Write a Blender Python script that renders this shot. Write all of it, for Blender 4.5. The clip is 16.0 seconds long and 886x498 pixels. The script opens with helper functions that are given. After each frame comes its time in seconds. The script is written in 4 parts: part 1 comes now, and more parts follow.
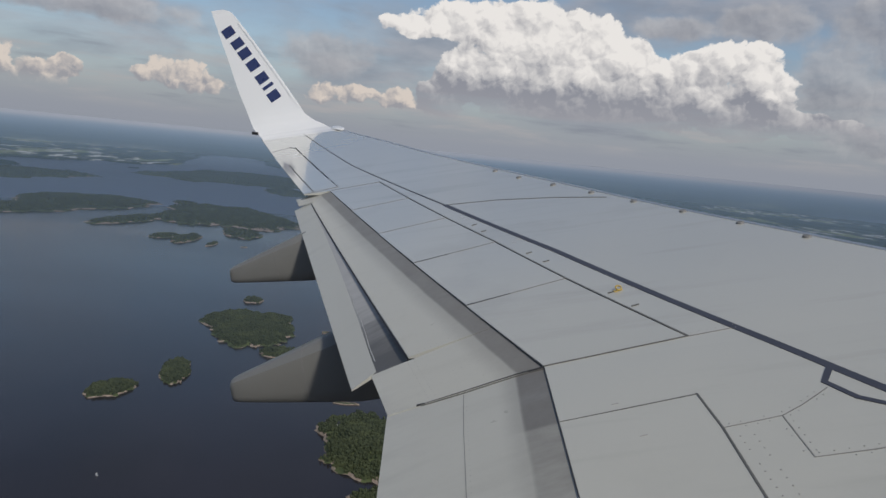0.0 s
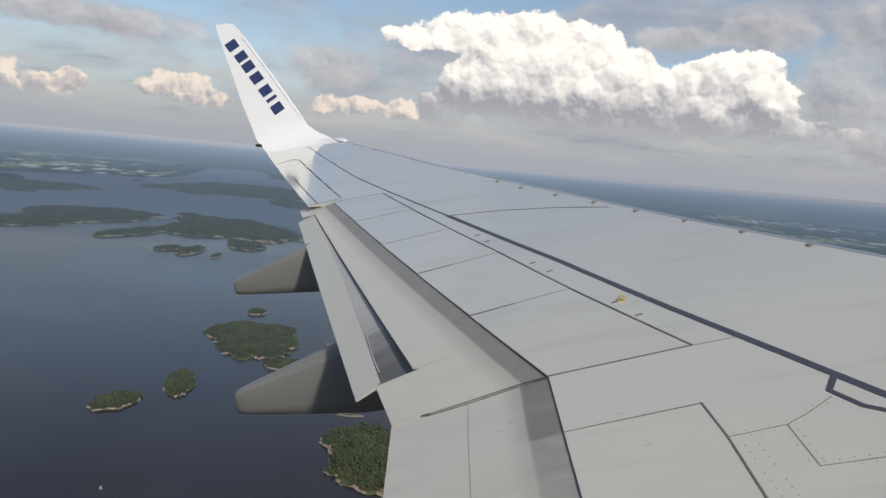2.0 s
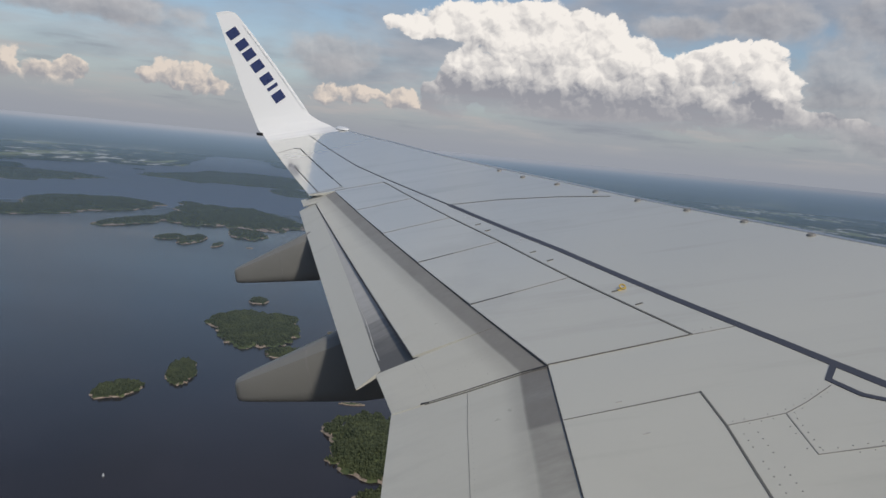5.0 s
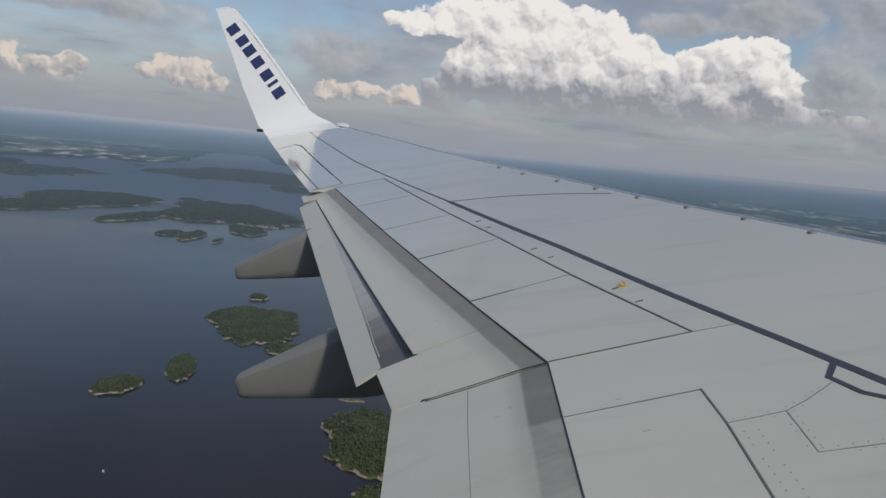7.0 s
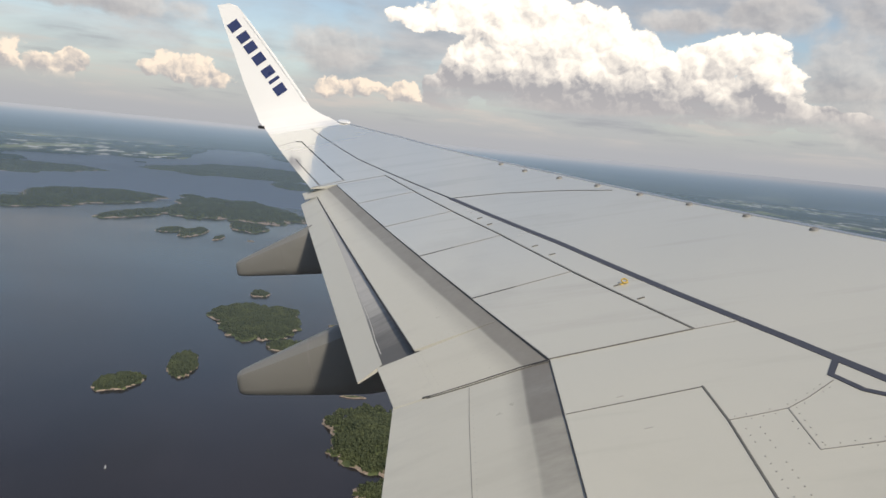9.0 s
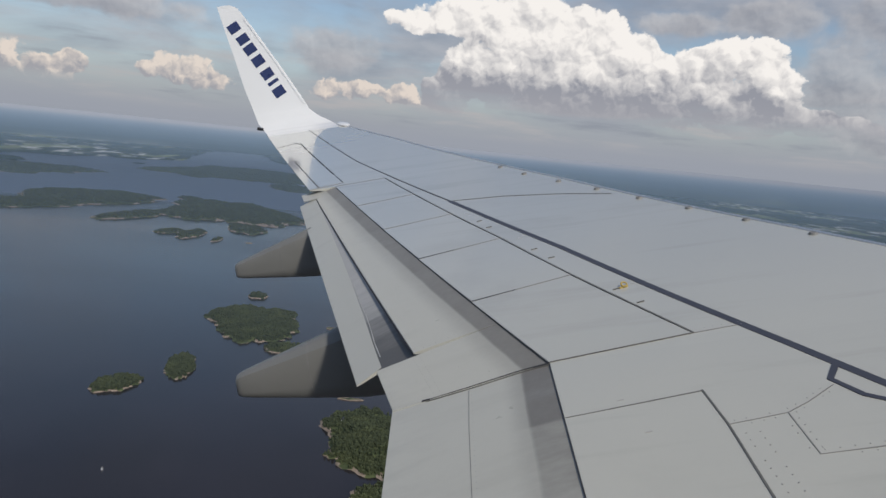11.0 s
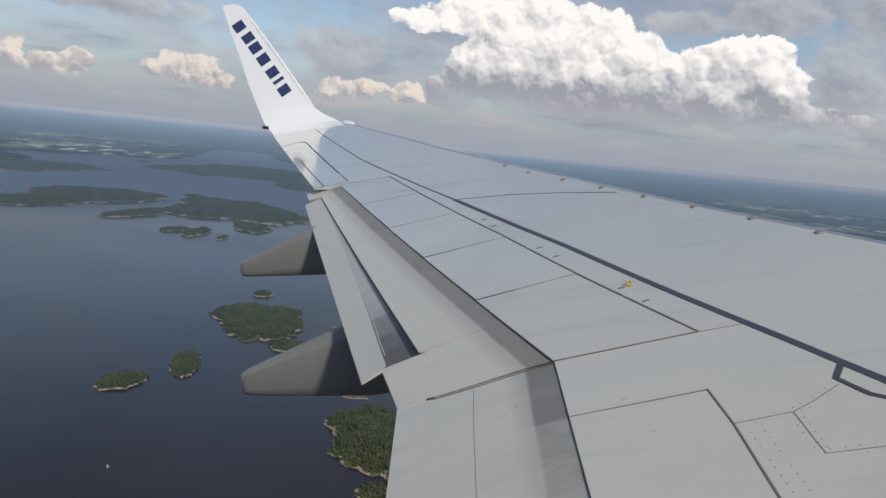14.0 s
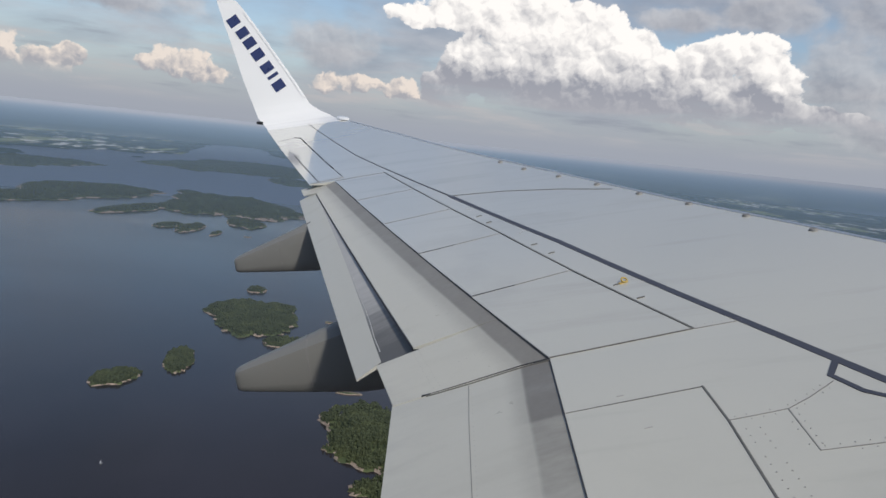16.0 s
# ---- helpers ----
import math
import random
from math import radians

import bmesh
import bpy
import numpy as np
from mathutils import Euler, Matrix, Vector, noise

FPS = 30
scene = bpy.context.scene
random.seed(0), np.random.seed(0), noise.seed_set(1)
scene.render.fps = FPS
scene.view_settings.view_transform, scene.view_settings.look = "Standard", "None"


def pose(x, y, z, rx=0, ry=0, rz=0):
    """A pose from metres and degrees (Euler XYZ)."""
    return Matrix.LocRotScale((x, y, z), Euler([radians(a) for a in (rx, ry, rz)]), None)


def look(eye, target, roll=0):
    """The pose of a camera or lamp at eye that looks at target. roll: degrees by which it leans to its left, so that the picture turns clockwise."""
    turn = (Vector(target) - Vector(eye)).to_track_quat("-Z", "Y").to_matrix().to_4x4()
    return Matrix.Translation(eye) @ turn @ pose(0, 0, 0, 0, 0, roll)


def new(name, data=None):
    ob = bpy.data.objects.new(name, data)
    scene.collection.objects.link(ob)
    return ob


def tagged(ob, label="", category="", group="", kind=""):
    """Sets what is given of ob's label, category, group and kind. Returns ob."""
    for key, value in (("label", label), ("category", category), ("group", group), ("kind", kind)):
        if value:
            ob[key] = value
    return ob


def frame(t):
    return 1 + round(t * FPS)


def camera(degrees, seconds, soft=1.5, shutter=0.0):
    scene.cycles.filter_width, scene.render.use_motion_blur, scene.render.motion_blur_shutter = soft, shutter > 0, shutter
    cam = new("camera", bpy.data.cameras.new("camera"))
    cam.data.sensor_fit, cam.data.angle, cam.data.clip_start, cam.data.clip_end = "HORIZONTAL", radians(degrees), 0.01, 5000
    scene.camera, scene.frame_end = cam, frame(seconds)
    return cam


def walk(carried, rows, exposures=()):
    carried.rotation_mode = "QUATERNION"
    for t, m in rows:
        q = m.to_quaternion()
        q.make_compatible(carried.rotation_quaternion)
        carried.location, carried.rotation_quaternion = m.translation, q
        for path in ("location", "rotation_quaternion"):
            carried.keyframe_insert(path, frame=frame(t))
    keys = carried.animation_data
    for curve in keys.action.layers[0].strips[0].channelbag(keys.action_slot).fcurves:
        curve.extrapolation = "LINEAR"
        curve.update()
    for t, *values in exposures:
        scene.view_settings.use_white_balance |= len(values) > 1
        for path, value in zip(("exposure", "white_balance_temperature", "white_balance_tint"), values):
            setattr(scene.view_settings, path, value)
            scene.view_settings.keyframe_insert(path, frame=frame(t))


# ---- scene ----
# The wing of a small airliner seen from a cabin window, over a lake with wooded islands.
# World: z up, water at z = 0. The wing is built in the aircraft's own axes
# (x forward, y outboard, z up), nose-up by PITCH, and stands at ALT above the water.
ALT = 310.0
PITCH = 13.63
AIR = pose(0, 0, ALT, 0, -PITCH, 0)
EYE = Vector((-6.69, 1.755, 310.11))

# ---------------------------------------------------------------- camera
cam = camera(60.8, 16.0)
walk(cam, [
    (0, pose(-6.6827, 1.7626, 310.1078, 82.536, -5.614, 0.151)),
    (0.5, pose(-6.6958, 1.7535, 310.1112, 83.523, -5.406, -0.076)),
    (1, pose(-6.6856, 1.7559, 310.1050, 83.169, -5.160, 0.104)),
    (1.5, pose(-6.6765, 1.7523, 310.1023, 82.986, -5.158, 0.338)),
    (2, pose(-6.6822, 1.7498, 310.1083, 83.332, -5.257, 0.381)),
    (2.5, pose(-6.6816, 1.7546, 310.1030, 82.627, -5.380, 0.294)),
    (3, pose(-6.6822, 1.7576, 310.1025, 82.008, -5.606, 0.484)),
    (3.5, pose(-6.6796, 1.7535, 310.1027, 82.274, -5.475, 0.490)),
    (4, pose(-6.6776, 1.7554, 310.1023, 82.413, -5.526, 0.479)),
    (6.5, pose(-6.6703, 1.7471, 310.1029, 82.610, -5.176, 0.572)),
    (7, pose(-6.6772, 1.7549, 310.1026, 82.280, -5.514, 0.520)),
    (7.5, pose(-6.6877, 1.7539, 310.1001, 82.576, -5.597, 0.333)),
    (8, pose(-6.6848, 1.7547, 310.1109, 82.112, -5.433, 0.613)),
    (8.5, pose(-6.6855, 1.7575, 310.1023, 82.144, -5.620, 0.531)),
    (9, pose(-6.6784, 1.7593, 310.1039, 82.018, -5.504, 0.620)),
    (11.5, pose(-6.6902, 1.7594, 310.1069, 82.232, -5.731, 0.497)),
    (12, pose(-6.6802, 1.7568, 310.1037, 82.045, -5.556, 0.575)),
    (12.5, pose(-6.6830, 1.7599, 310.1054, 82.132, -5.721, 0.715)),
    (13, pose(-6.6788, 1.7511, 310.1062, 82.100, -5.388, 0.935)),
    (13.5, pose(-6.6802, 1.7540, 310.1067, 82.111, -5.525, 0.908)),
    (14, pose(-6.6901, 1.7552, 310.1077, 82.063, -5.736, 0.872)),
    (14.5, pose(-6.6925, 1.7562, 310.1099, 82.055, -5.926, 0.816)),
    (15, pose(-6.6966, 1.7620, 310.1083, 81.853, -5.978, 0.621)),
    (15.5, pose(-6.6974, 1.7657, 310.1041, 81.929, -5.885, 0.429)),
    (16, pose(-6.6974, 1.7650, 310.1058, 81.821, -5.936, 0.461)),
], exposures=[
    (0, -0.33, 6500, 10), (1.0, -0.33, 6550, 10), (1.5, -0.02, 6700, 10), (2.0, 0.08, 6800, 10), (2.5, 0.12, 7000, 10), (3.0, 0.12, 7000, 10),
    (3.5, -0.05, 6800, 10), (4.0, -0.11, 6800, 10), (6.3, -0.30, 6500, 10), (7.5, -0.28, 6500, 10), (8.0, -0.15, 6500, 10), (8.5, 0.12, 6800, 10),
    (9.0, 0.28, 7300, 10), (9.2, 0.28, 7300, 10), (11.3, -0.18, 6500, 10), (12.5, -0.17, 6500, 10), (13.5, -0.08, 6500, 10), (14.5, -0.02, 6500, 10), (16.0, 0.0, 6500, 10),
])

# ---------------------------------------------------------------- node helpers


class Sock:
    """A socket with arithmetic, to write node graphs as formulas."""

    def __init__(self, tree, s):
        self.tree, self.s = tree, s

    def op(self, kind, *others, clamp=False):
        n = self.tree.nodes.new("ShaderNodeMath")
        n.operation, n.use_clamp = kind, clamp
        for i, v in enumerate((self, *others)):
            if isinstance(v, Sock):
                self.tree.links.new(v.s, n.inputs[i])
            else:
                n.inputs[i].default_value = v
        return Sock(self.tree, n.outputs[0])

    def __add__(self, o): return self.op("ADD", o)
    def __sub__(self, o): return self.op("SUBTRACT", o)
    def __mul__(self, o): return self.op("MULTIPLY", o)
    def __truediv__(self, o): return self.op("DIVIDE", o)
    def maxi(self, o): return self.op("MAXIMUM", o)
    def mini(self, o): return self.op("MINIMUM", o)
    def clamp(self): return self.op("ADD", 0.0, clamp=True)

    def step(self, a, b):
        """A smooth step from 0 at a to 1 at b."""
        n = self.tree.nodes.new("ShaderNodeMapRange")
        n.interpolation_type = "SMOOTHSTEP"
        self.tree.links.new(self.s, n.inputs["Value"])
        n.inputs["From Min"].default_value, n.inputs["From Max"].default_value = a, b
        if a > b:
            n.inputs["From Min"].default_value, n.inputs["From Max"].default_value = b, a
            n.inputs["To Min"].default_value, n.inputs["To Max"].default_value = 1.0, 0.0
        return Sock(self.tree, n.outputs["Result"])


def vec(tree, x, y, z=0.0):
    n = tree.nodes.new("ShaderNodeCombineXYZ")
    for i, v in enumerate((x, y, z)):
        if isinstance(v, Sock):
            tree.links.new(v.s, n.inputs[i])
        else:
            n.inputs[i].default_value = v
    return Sock(tree, n.outputs[0])


def grain(tree, v, scale, detail=4.0, rough=0.55, stretch=None, distortion=0.0):
    """Fractal noise, 0 to 1, about 0.5."""
    if stretch:
        m = tree.nodes.new("ShaderNodeMapping")
        m.inputs["Scale"].default_value = stretch
        tree.links.new(v.s, m.inputs["Vector"])
        v = Sock(tree, m.outputs[0])
    n = tree.nodes.new("ShaderNodeTexNoise")
    n.inputs["Scale"].default_value, n.inputs["Detail"].default_value = scale, detail
    n.inputs["Roughness"].default_value, n.inputs["Distortion"].default_value = rough, distortion
    tree.links.new(v.s, n.inputs["Vector"])
    return Sock(tree, n.outputs[0])


def blend(tree, f, a, b):
    """Colour a where f is 0, b where f is 1."""
    n = tree.nodes.new("ShaderNodeMix")
    n.data_type = "RGBA"
    if isinstance(f, Sock):
        tree.links.new(f.s, n.inputs[0])
    else:
        n.inputs[0].default_value = f
    for i, v in ((6, a), (7, b)):
        if isinstance(v, Sock):
            tree.links.new(v.s, n.inputs[i])
        else:
            n.inputs[i].default_value = (*v, 1)
    return Sock(tree, n.outputs[2])


# ---------------------------------------------------------------- world and sun
SUN_AZ, SUN_EL = radians(150), radians(46)      # azimuth from +y towards +x
world = bpy.data.worlds.new("sky")
world.use_nodes = True
scene.world = world
wt = world.node_tree
wt.nodes.clear()
w_out = wt.nodes.new("ShaderNodeOutputWorld")
w_bg = wt.nodes.new("ShaderNodeBackground")
wt.links.new(w_bg.outputs[0], w_out.inputs[0])
w_sky = wt.nodes.new("ShaderNodeTexSky")
w_sky.sky_type, w_sky.sun_disc = "NISHITA", False
w_sky.sun_elevation, w_sky.sun_rotation, w_sky.altitude = SUN_EL, SUN_AZ, 400
w_sky.air_density, w_sky.dust_density = 1.0, 1.2
w_dir = wt.nodes.new("ShaderNodeTexCoord")
w_sep = wt.nodes.new("ShaderNodeSeparateXYZ")
wt.links.new(w_dir.outputs["Generated"], w_sep.inputs[0])
dx, dy, dz = (Sock(wt, w_sep.outputs[i]) for i in range(3))
az = dx.op("ARCTAN2", dy) * 57.2958
el = dz.op("ARCSINE") * 57.2958

# cloud heads: azimuth, elevation, half width, half height (degrees)
TOWERS = [(5.4, 8.8, 4.2, 2.6), (2.5, 9.3, 5.4, 1.6), (8.1, 8.4, 3.0, 2.6), (10.7, 8.6, 1.75, 1.9), (12.9, 7.7, 1.8, 1.6), (14.5, 6.8, 1.7, 1.1), (-1.8, 8.7, 3.6, 0.9),
          (1.4, 5.8, 2.5, 1.8), (4.2, 5.1, 3.8, 2.4), (9.4, 5.1, 6.4, 2.6), (-0.7, 4.0, 1.9, 1.8), (15.4, 5.1, 7.0, 2.4), (16.8, 7.3, 1.4, 1.2), (19.5, 7.7, 2.4, 1.7),
          (21.5, 7.4, 1.7, 1.8), (22.6, 5.8, 1.6, 1.6), (21.1, 4.1, 2.9, 1.6), (25.1, 3.9, 2.4, 1.0), (27.5, 3.5, 1.7, 1.0)]
PUFFS = [(-30.5, 2.9, 1.5, 1.2), (-29.2, 2.5, 2.1, 0.9), (-27.3, 2.7, 1.5, 0.8), (-26.5, 3.3, 0.8, 0.6), (-19.6, 3.5, 1.9, 1.1), (-21.6, 3.3, 1.0, 0.6),
         (-17.9, 2.9, 1.8, 0.65), (-7.4, 3.5, 2.6, 0.55), (-9.4, 3.1, 1.3, 0.5), (-4.0, 3.4, 1.4, 0.7)]
BANKS = [(26.8, 6.6, 3.6, 3.4), (30.0, 10.2, 4.6, 3.2), (21.6, 10.6, 3.4, 1.3), (15.6, 10.0, 3.4, 0.8), (-9.3, 6.0, 3.4, 1.6), (-26.0, 7.4, 8.0, 1.0), (32.0, 3.2, 7.0, 1.2)]


def heads(a, e, which, soft=0.25):
    """1 at the heads' middles, 0 at their rims."""
    m = None
    for (ca, ce, ra, re) in which:
        g = (((a - ca) * (1 / ra)).op("POWER", 2.0) + ((e - ce) * (1 / re)).op("POWER", 2.0)) * -1.0 + 1.0
        m = g if m is None else m.op("SMOOTH_MAX", g, soft)
    return m.maxi(-1.5)


def puff(a, e, scale, detail):
    """Rounded puffs upon puffs, about 0."""
    n = wt.nodes.new("ShaderNodeTexVoronoi")
    n.voronoi_dimensions, n.feature, n.normalize = "2D", "F1", True
    n.inputs["Scale"].default_value, n.inputs["Detail"].default_value = scale, detail
    n.inputs["Roughness"].default_value, n.inputs["Lacunarity"].default_value = 0.46, 2.2
    wt.links.new(vec(wt, a, e).s, n.inputs["Vector"])
    return Sock(wt, n.outputs["Distance"]) * -2.2 + 0.75


def warped(scale, amount, z):
    p = vec(wt, az, el * 1.2, z)
    return az + (grain(wt, p, scale, 3.0) - 0.5) * amount, el + (grain(wt, vec(wt, az, el * 1.2, z + 7.0), scale, 3.0) - 0.5) * amount * 0.75


def cloud_bank(which, scale, rough, edge, z):
    """Density, and how far each spot faces the sun above and behind."""
    a, e = warped(0.7, 1.3, z)
    fine = grain(wt, vec(wt, az, el * 1.3, z), 1.6, 6.0, 0.6) - 0.5
    h0, h1 = heads(a, e, which), heads(a + 0.45, e + 0.7, which)
    b0, b1 = puff(a, e, scale, 3.0), puff(a + 0.16, e + 0.30, scale, 3.0)
    s0, s1 = puff(a, e, scale * 0.8, 0.6), puff(a + 0.5, e + 0.9, scale * 0.8, 0.6)
    d = h0 * 0.75 + b0 * rough + fine * 0.35
    facing = (h0 - h1).mini(0.9).maxi(-0.9) * 0.30 + (b0 - b1) * 0.95 + (s0 - s1) * 0.50 + fine * 0.06
    return d.step(-edge * 0.4, edge), facing, d


sky_col = Sock(wt, w_sky.outputs[0])
mul = wt.nodes.new("ShaderNodeVectorMath")
mul.operation = "SCALE"
mul.inputs["Scale"].default_value = 0.108
wt.links.new(sky_col.s, mul.inputs[0])
col = Sock(wt, mul.outputs[0])
# a thin veil at middle height, torn into long strips
veil = grain(wt, vec(wt, az * 0.075, el * 0.22, 3.0), 1.0, 6.0, 0.52, None, 0.4)
col = blend(wt, veil.step(0.38, 0.66) * el.step(0.5, 3.5) * (el.step(24.0, 10.0) * 0.60 + 0.25), col, blend(wt, grain(wt, vec(wt, az * 0.2, el * 0.6, 9.0), 1.0, 5.0).step(0.3, 0.7), (0.31, 0.34, 0.405), (0.46, 0.47, 0.515)))
# milky air towards the horizon, with faint layers
col = blend(wt, el.step(7.0, 0.2) * 0.95, col, (0.352, 0.380, 0.447))
strips = grain(wt, vec(wt, az * 0.09, el * 0.65, 21.0), 1.0, 6.0, 0.55)
col = blend(wt, strips.step(0.48, 0.64) * el.step(0.6, 2.0) * el.step(7.5, 3.5) * 0.7, col, (0.51, 0.49, 0.50))
col = blend(wt, strips.step(0.46, 0.32) * el.step(0.6, 2.0) * el.step(7.5, 3.5) * 0.7, col, (0.285, 0.312, 0.37))
# soft grey banks
k_a, k_f, k_d = cloud_bank(BANKS, 0.35, 0.55, 0.55, 40.0)
k_tone = k_f * 0.8 + k_d.step(0.9, -0.1) * 0.35 + (grain(wt, vec(wt, az * 0.5, el, 13.0), 0.7, 5.0) - 0.5) * 0.9 + 0.22
col = blend(wt, k_a * 0.75, col, blend(wt, k_tone.clamp(), (0.325, 0.338, 0.385), (0.64, 0.635, 0.65)))
# small warm cumulus far off
p_a, p_f, _ = cloud_bank(PUFFS, 0.85, 1.05, 0.35, 60.0)
col = blend(wt, p_a * el.step(1.6, 2.6) * 0.92, col, blend(wt, (p_f * 1.1 + el.step(2.0, 4.2) * 0.55 + 0.12).clamp(), (0.40, 0.40, 0.435), (0.86, 0.76, 0.68)))
# the great cumulus: crisp white crowns, grey flat base that melts into the haze
c_a, c_f, _ = cloud_bank(TOWERS, 0.50, 0.66, 0.14, 80.0)
crown = (el + (grain(wt, vec(wt, az * 0.6, el * 0.6, 33.0), 0.8, 2.0) - 0.5) * 2.2).step(4.2, 8.0)
c_lit = c_f * 1.0 + crown * 0.74 + 0.10
cloud = blend(wt, c_lit.clamp(), (0.335, 0.348, 0.40), (1.02, 0.985, 0.95))
cloud = blend(wt, el.step(5.8, 3.0) * 0.88, cloud, (0.385, 0.392, 0.437))
col = blend(wt, c_a * (el + (strips - 0.5) * 5.0).step(2.2, 4.2), col, cloud)
wt.links.new(col.s, w_bg.inputs[0])
w_bg.inputs[1].default_value = 1.0

sun = new("sun", bpy.data.lights.new("sun", "SUN"))
sun.data.energy, sun.data.angle, sun.data.color = 2.75, radians(5.0), (1.0, 0.95, 0.87)
to_sun = Vector((math.sin(SUN_AZ) * math.cos(SUN_EL), math.cos(SUN_AZ) * math.cos(SUN_EL), math.sin(SUN_EL)))
sun.matrix_world = look(to_sun * 900 + Vector((0, 0, ALT)), (0, 0, ALT))

# ---------------------------------------------------------------- materials


def material(name, build):
    m = bpy.data.materials.new(name)
    m.use_nodes = True
    t = m.node_tree
    b = t.nodes["Principled BSDF"]
    co = t.nodes.new("ShaderNodeTexCoord")
    build(t, b, Sock(t, co.outputs["Object"]), Sock(t, co.outputs["UV"]))
    return m


def put(t, s, socket):
    t.links.new(s.s, socket)


def bump(t, b, h, strength, distance):
    n = t.nodes.new("ShaderNodeBump")
    n.inputs["Strength"].default_value, n.inputs["Distance"].default_value = strength, distance
    put(t, h, n.inputs["Height"])
    t.links.new(n.outputs[0], b.inputs["Normal"])


def split(t, v):
    n = t.nodes.new("ShaderNodeSeparateXYZ")
    put(t, v, n.inputs[0])
    return [Sock(t, n.outputs[i]) for i in range(3)]


def paint(colour, dirt, rough=0.22, streaks=0.5, coat=0.0):
    """Aircraft enamel: faint fore-and-aft streaks, blotches, a little orange peel."""
    def build(t, b, o, uv):
        streak = grain(t, o, 1.0, 5.0, 0.6, (0.5, 4.0, 1.0))
        blotch = grain(t, o, 0.9, 5.0)
        fine = grain(t, o, 28.0, 3.0)
        f = (streak.step(0.5, 0.8) * streaks + blotch.step(0.52, 0.75) * 0.35 + (fine - 0.5) * 0.10).clamp()
        info = t.nodes.new("ShaderNodeObjectInfo")
        tone = Sock(t, info.outputs["Random"])
        put(t, blend(t, (f * 0.85 + tone * 0.18).clamp(), colour, dirt), b.inputs["Base Color"])
        put(t, (blotch - 0.5) * 0.14 + streak * 0.08 + (rough - 0.04), b.inputs["Roughness"])
        b.inputs["Coat Weight"].default_value, b.inputs["Coat Roughness"].default_value = coat, 0.06
        bump(t, b, grain(t, o, 1.6, 2.0) + fine * 0.02, 0.06, 0.02)
    return build


WING_GREY = material("wing_grey_enamel", paint((0.555, 0.545, 0.480), (0.41, 0.398, 0.345), 0.16, 0.55, 1.0))
FLAP_GREY = material("flap_grey_enamel", paint((0.53, 0.519, 0.460), (0.38, 0.368, 0.322), 0.36, 0.6))
WHITE = material("white_enamel", paint((0.83, 0.83, 0.82), (0.74, 0.74, 0.72), 0.16, 0.25))
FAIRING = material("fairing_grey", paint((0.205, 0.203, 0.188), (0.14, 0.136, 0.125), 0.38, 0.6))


def flap_paint(width, wide_soft, strength, rubbed=0.0):
    """Grey flap skin with the sooty strip that the spoilers cover when it is stowed."""
    def build(t, b, o, uv):
        u, v, _ = split(t, uv)
        streak = grain(t, o, 1.0, 5.0, 0.6, (0.6, 4.0, 1.0))
        wob = (grain(t, o, 2.2, 5.0) - 0.5) * 0.022
        band = (u + wob).step(width + 0.02, width - 0.02)
        inner = (u + wob).step(width + wide_soft, width) * 0.4
        fine = grain(t, o, 26.0, 4.0)
        stain = grain(t, o, 3.2, 6.0, 0.65)
        c = blend(t, streak.step(0.5, 0.85) * 0.35 + stain.step(0.58, 0.75) * 0.2, (0.53, 0.519, 0.458), (0.39, 0.378, 0.327))
        soot = blend(t, stain, (0.150, 0.140, 0.126), (0.225, 0.212, 0.190))
        rub = grain(t, o, 1.0, 6.0, 0.62, (2.0, 6.0, 1.0))
        soot = blend(t, rub.step(0.52, 0.75) * 0.5, soot, (0.27, 0.262, 0.245))
        c = blend(t, (u + wob * 2.0).step(0.55, 0.9) * rub.step(0.4, 0.7) * 0.22, c, (0.26, 0.25, 0.235))
        worn = (v + wob * 4.0).step(rubbed + 0.03, rubbed - 0.03) * (rub.step(0.35, 0.65) * 0.25 + 0.25)
        c = blend(t, (band.maxi(inner) * (stain * 0.5 + 0.75) * (worn * -1.0 + 1.0) * strength + (fine - 0.5) * 0.12).clamp(), c, soot)
        put(t, c, b.inputs["Base Color"])
        put(t, band * 0.10 + stain * 0.16 + 0.22, b.inputs["Roughness"])
        bump(t, b, grain(t, o, 2.0, 2.0), 0.08, 0.02)
    return build


OUTER_FLAP = material("outer_flap_skin", flap_paint(0.165, 0.16, 0.88))
INNER_FLAP = material("inner_flap_skin", flap_paint(0.19, 0.12, 0.95, 5.05))


def bare_build(t, b, o, uv):
    """Streaked bare metal, darker towards its inner end."""
    u, v, _ = split(t, uv)
    streak = grain(t, o, 1.0, 6.0, 0.65, (2.0, 9.0, 2.0))
    c = blend(t, streak, (0.34, 0.335, 0.325), (0.50, 0.49, 0.475))
    put(t, blend(t, (v + (streak - 0.5) * 1.2).step(1.7, 0.2) * 0.85, c, (0.055, 0.053, 0.05)), b.inputs["Base Color"])
    b.inputs["Metallic"].default_value = 0.0
    put(t, streak * 0.25 + 0.36, b.inputs["Roughness"])


BARE = material("bare_metal", bare_build)


def edge_build(t, b, o, uv):
    streak = grain(t, o, 1.0, 6.0, 0.6, (4.0, 1.0, 4.0))
    put(t, blend(t, streak, (0.55, 0.56, 0.57), (0.72, 0.73, 0.74)), b.inputs["Base Color"])
    b.inputs["Metallic"].default_value = 0.85
    put(t, streak * 0.2 + 0.22, b.inputs["Roughness"])


POLISHED = material("polished_slat_metal", edge_build)


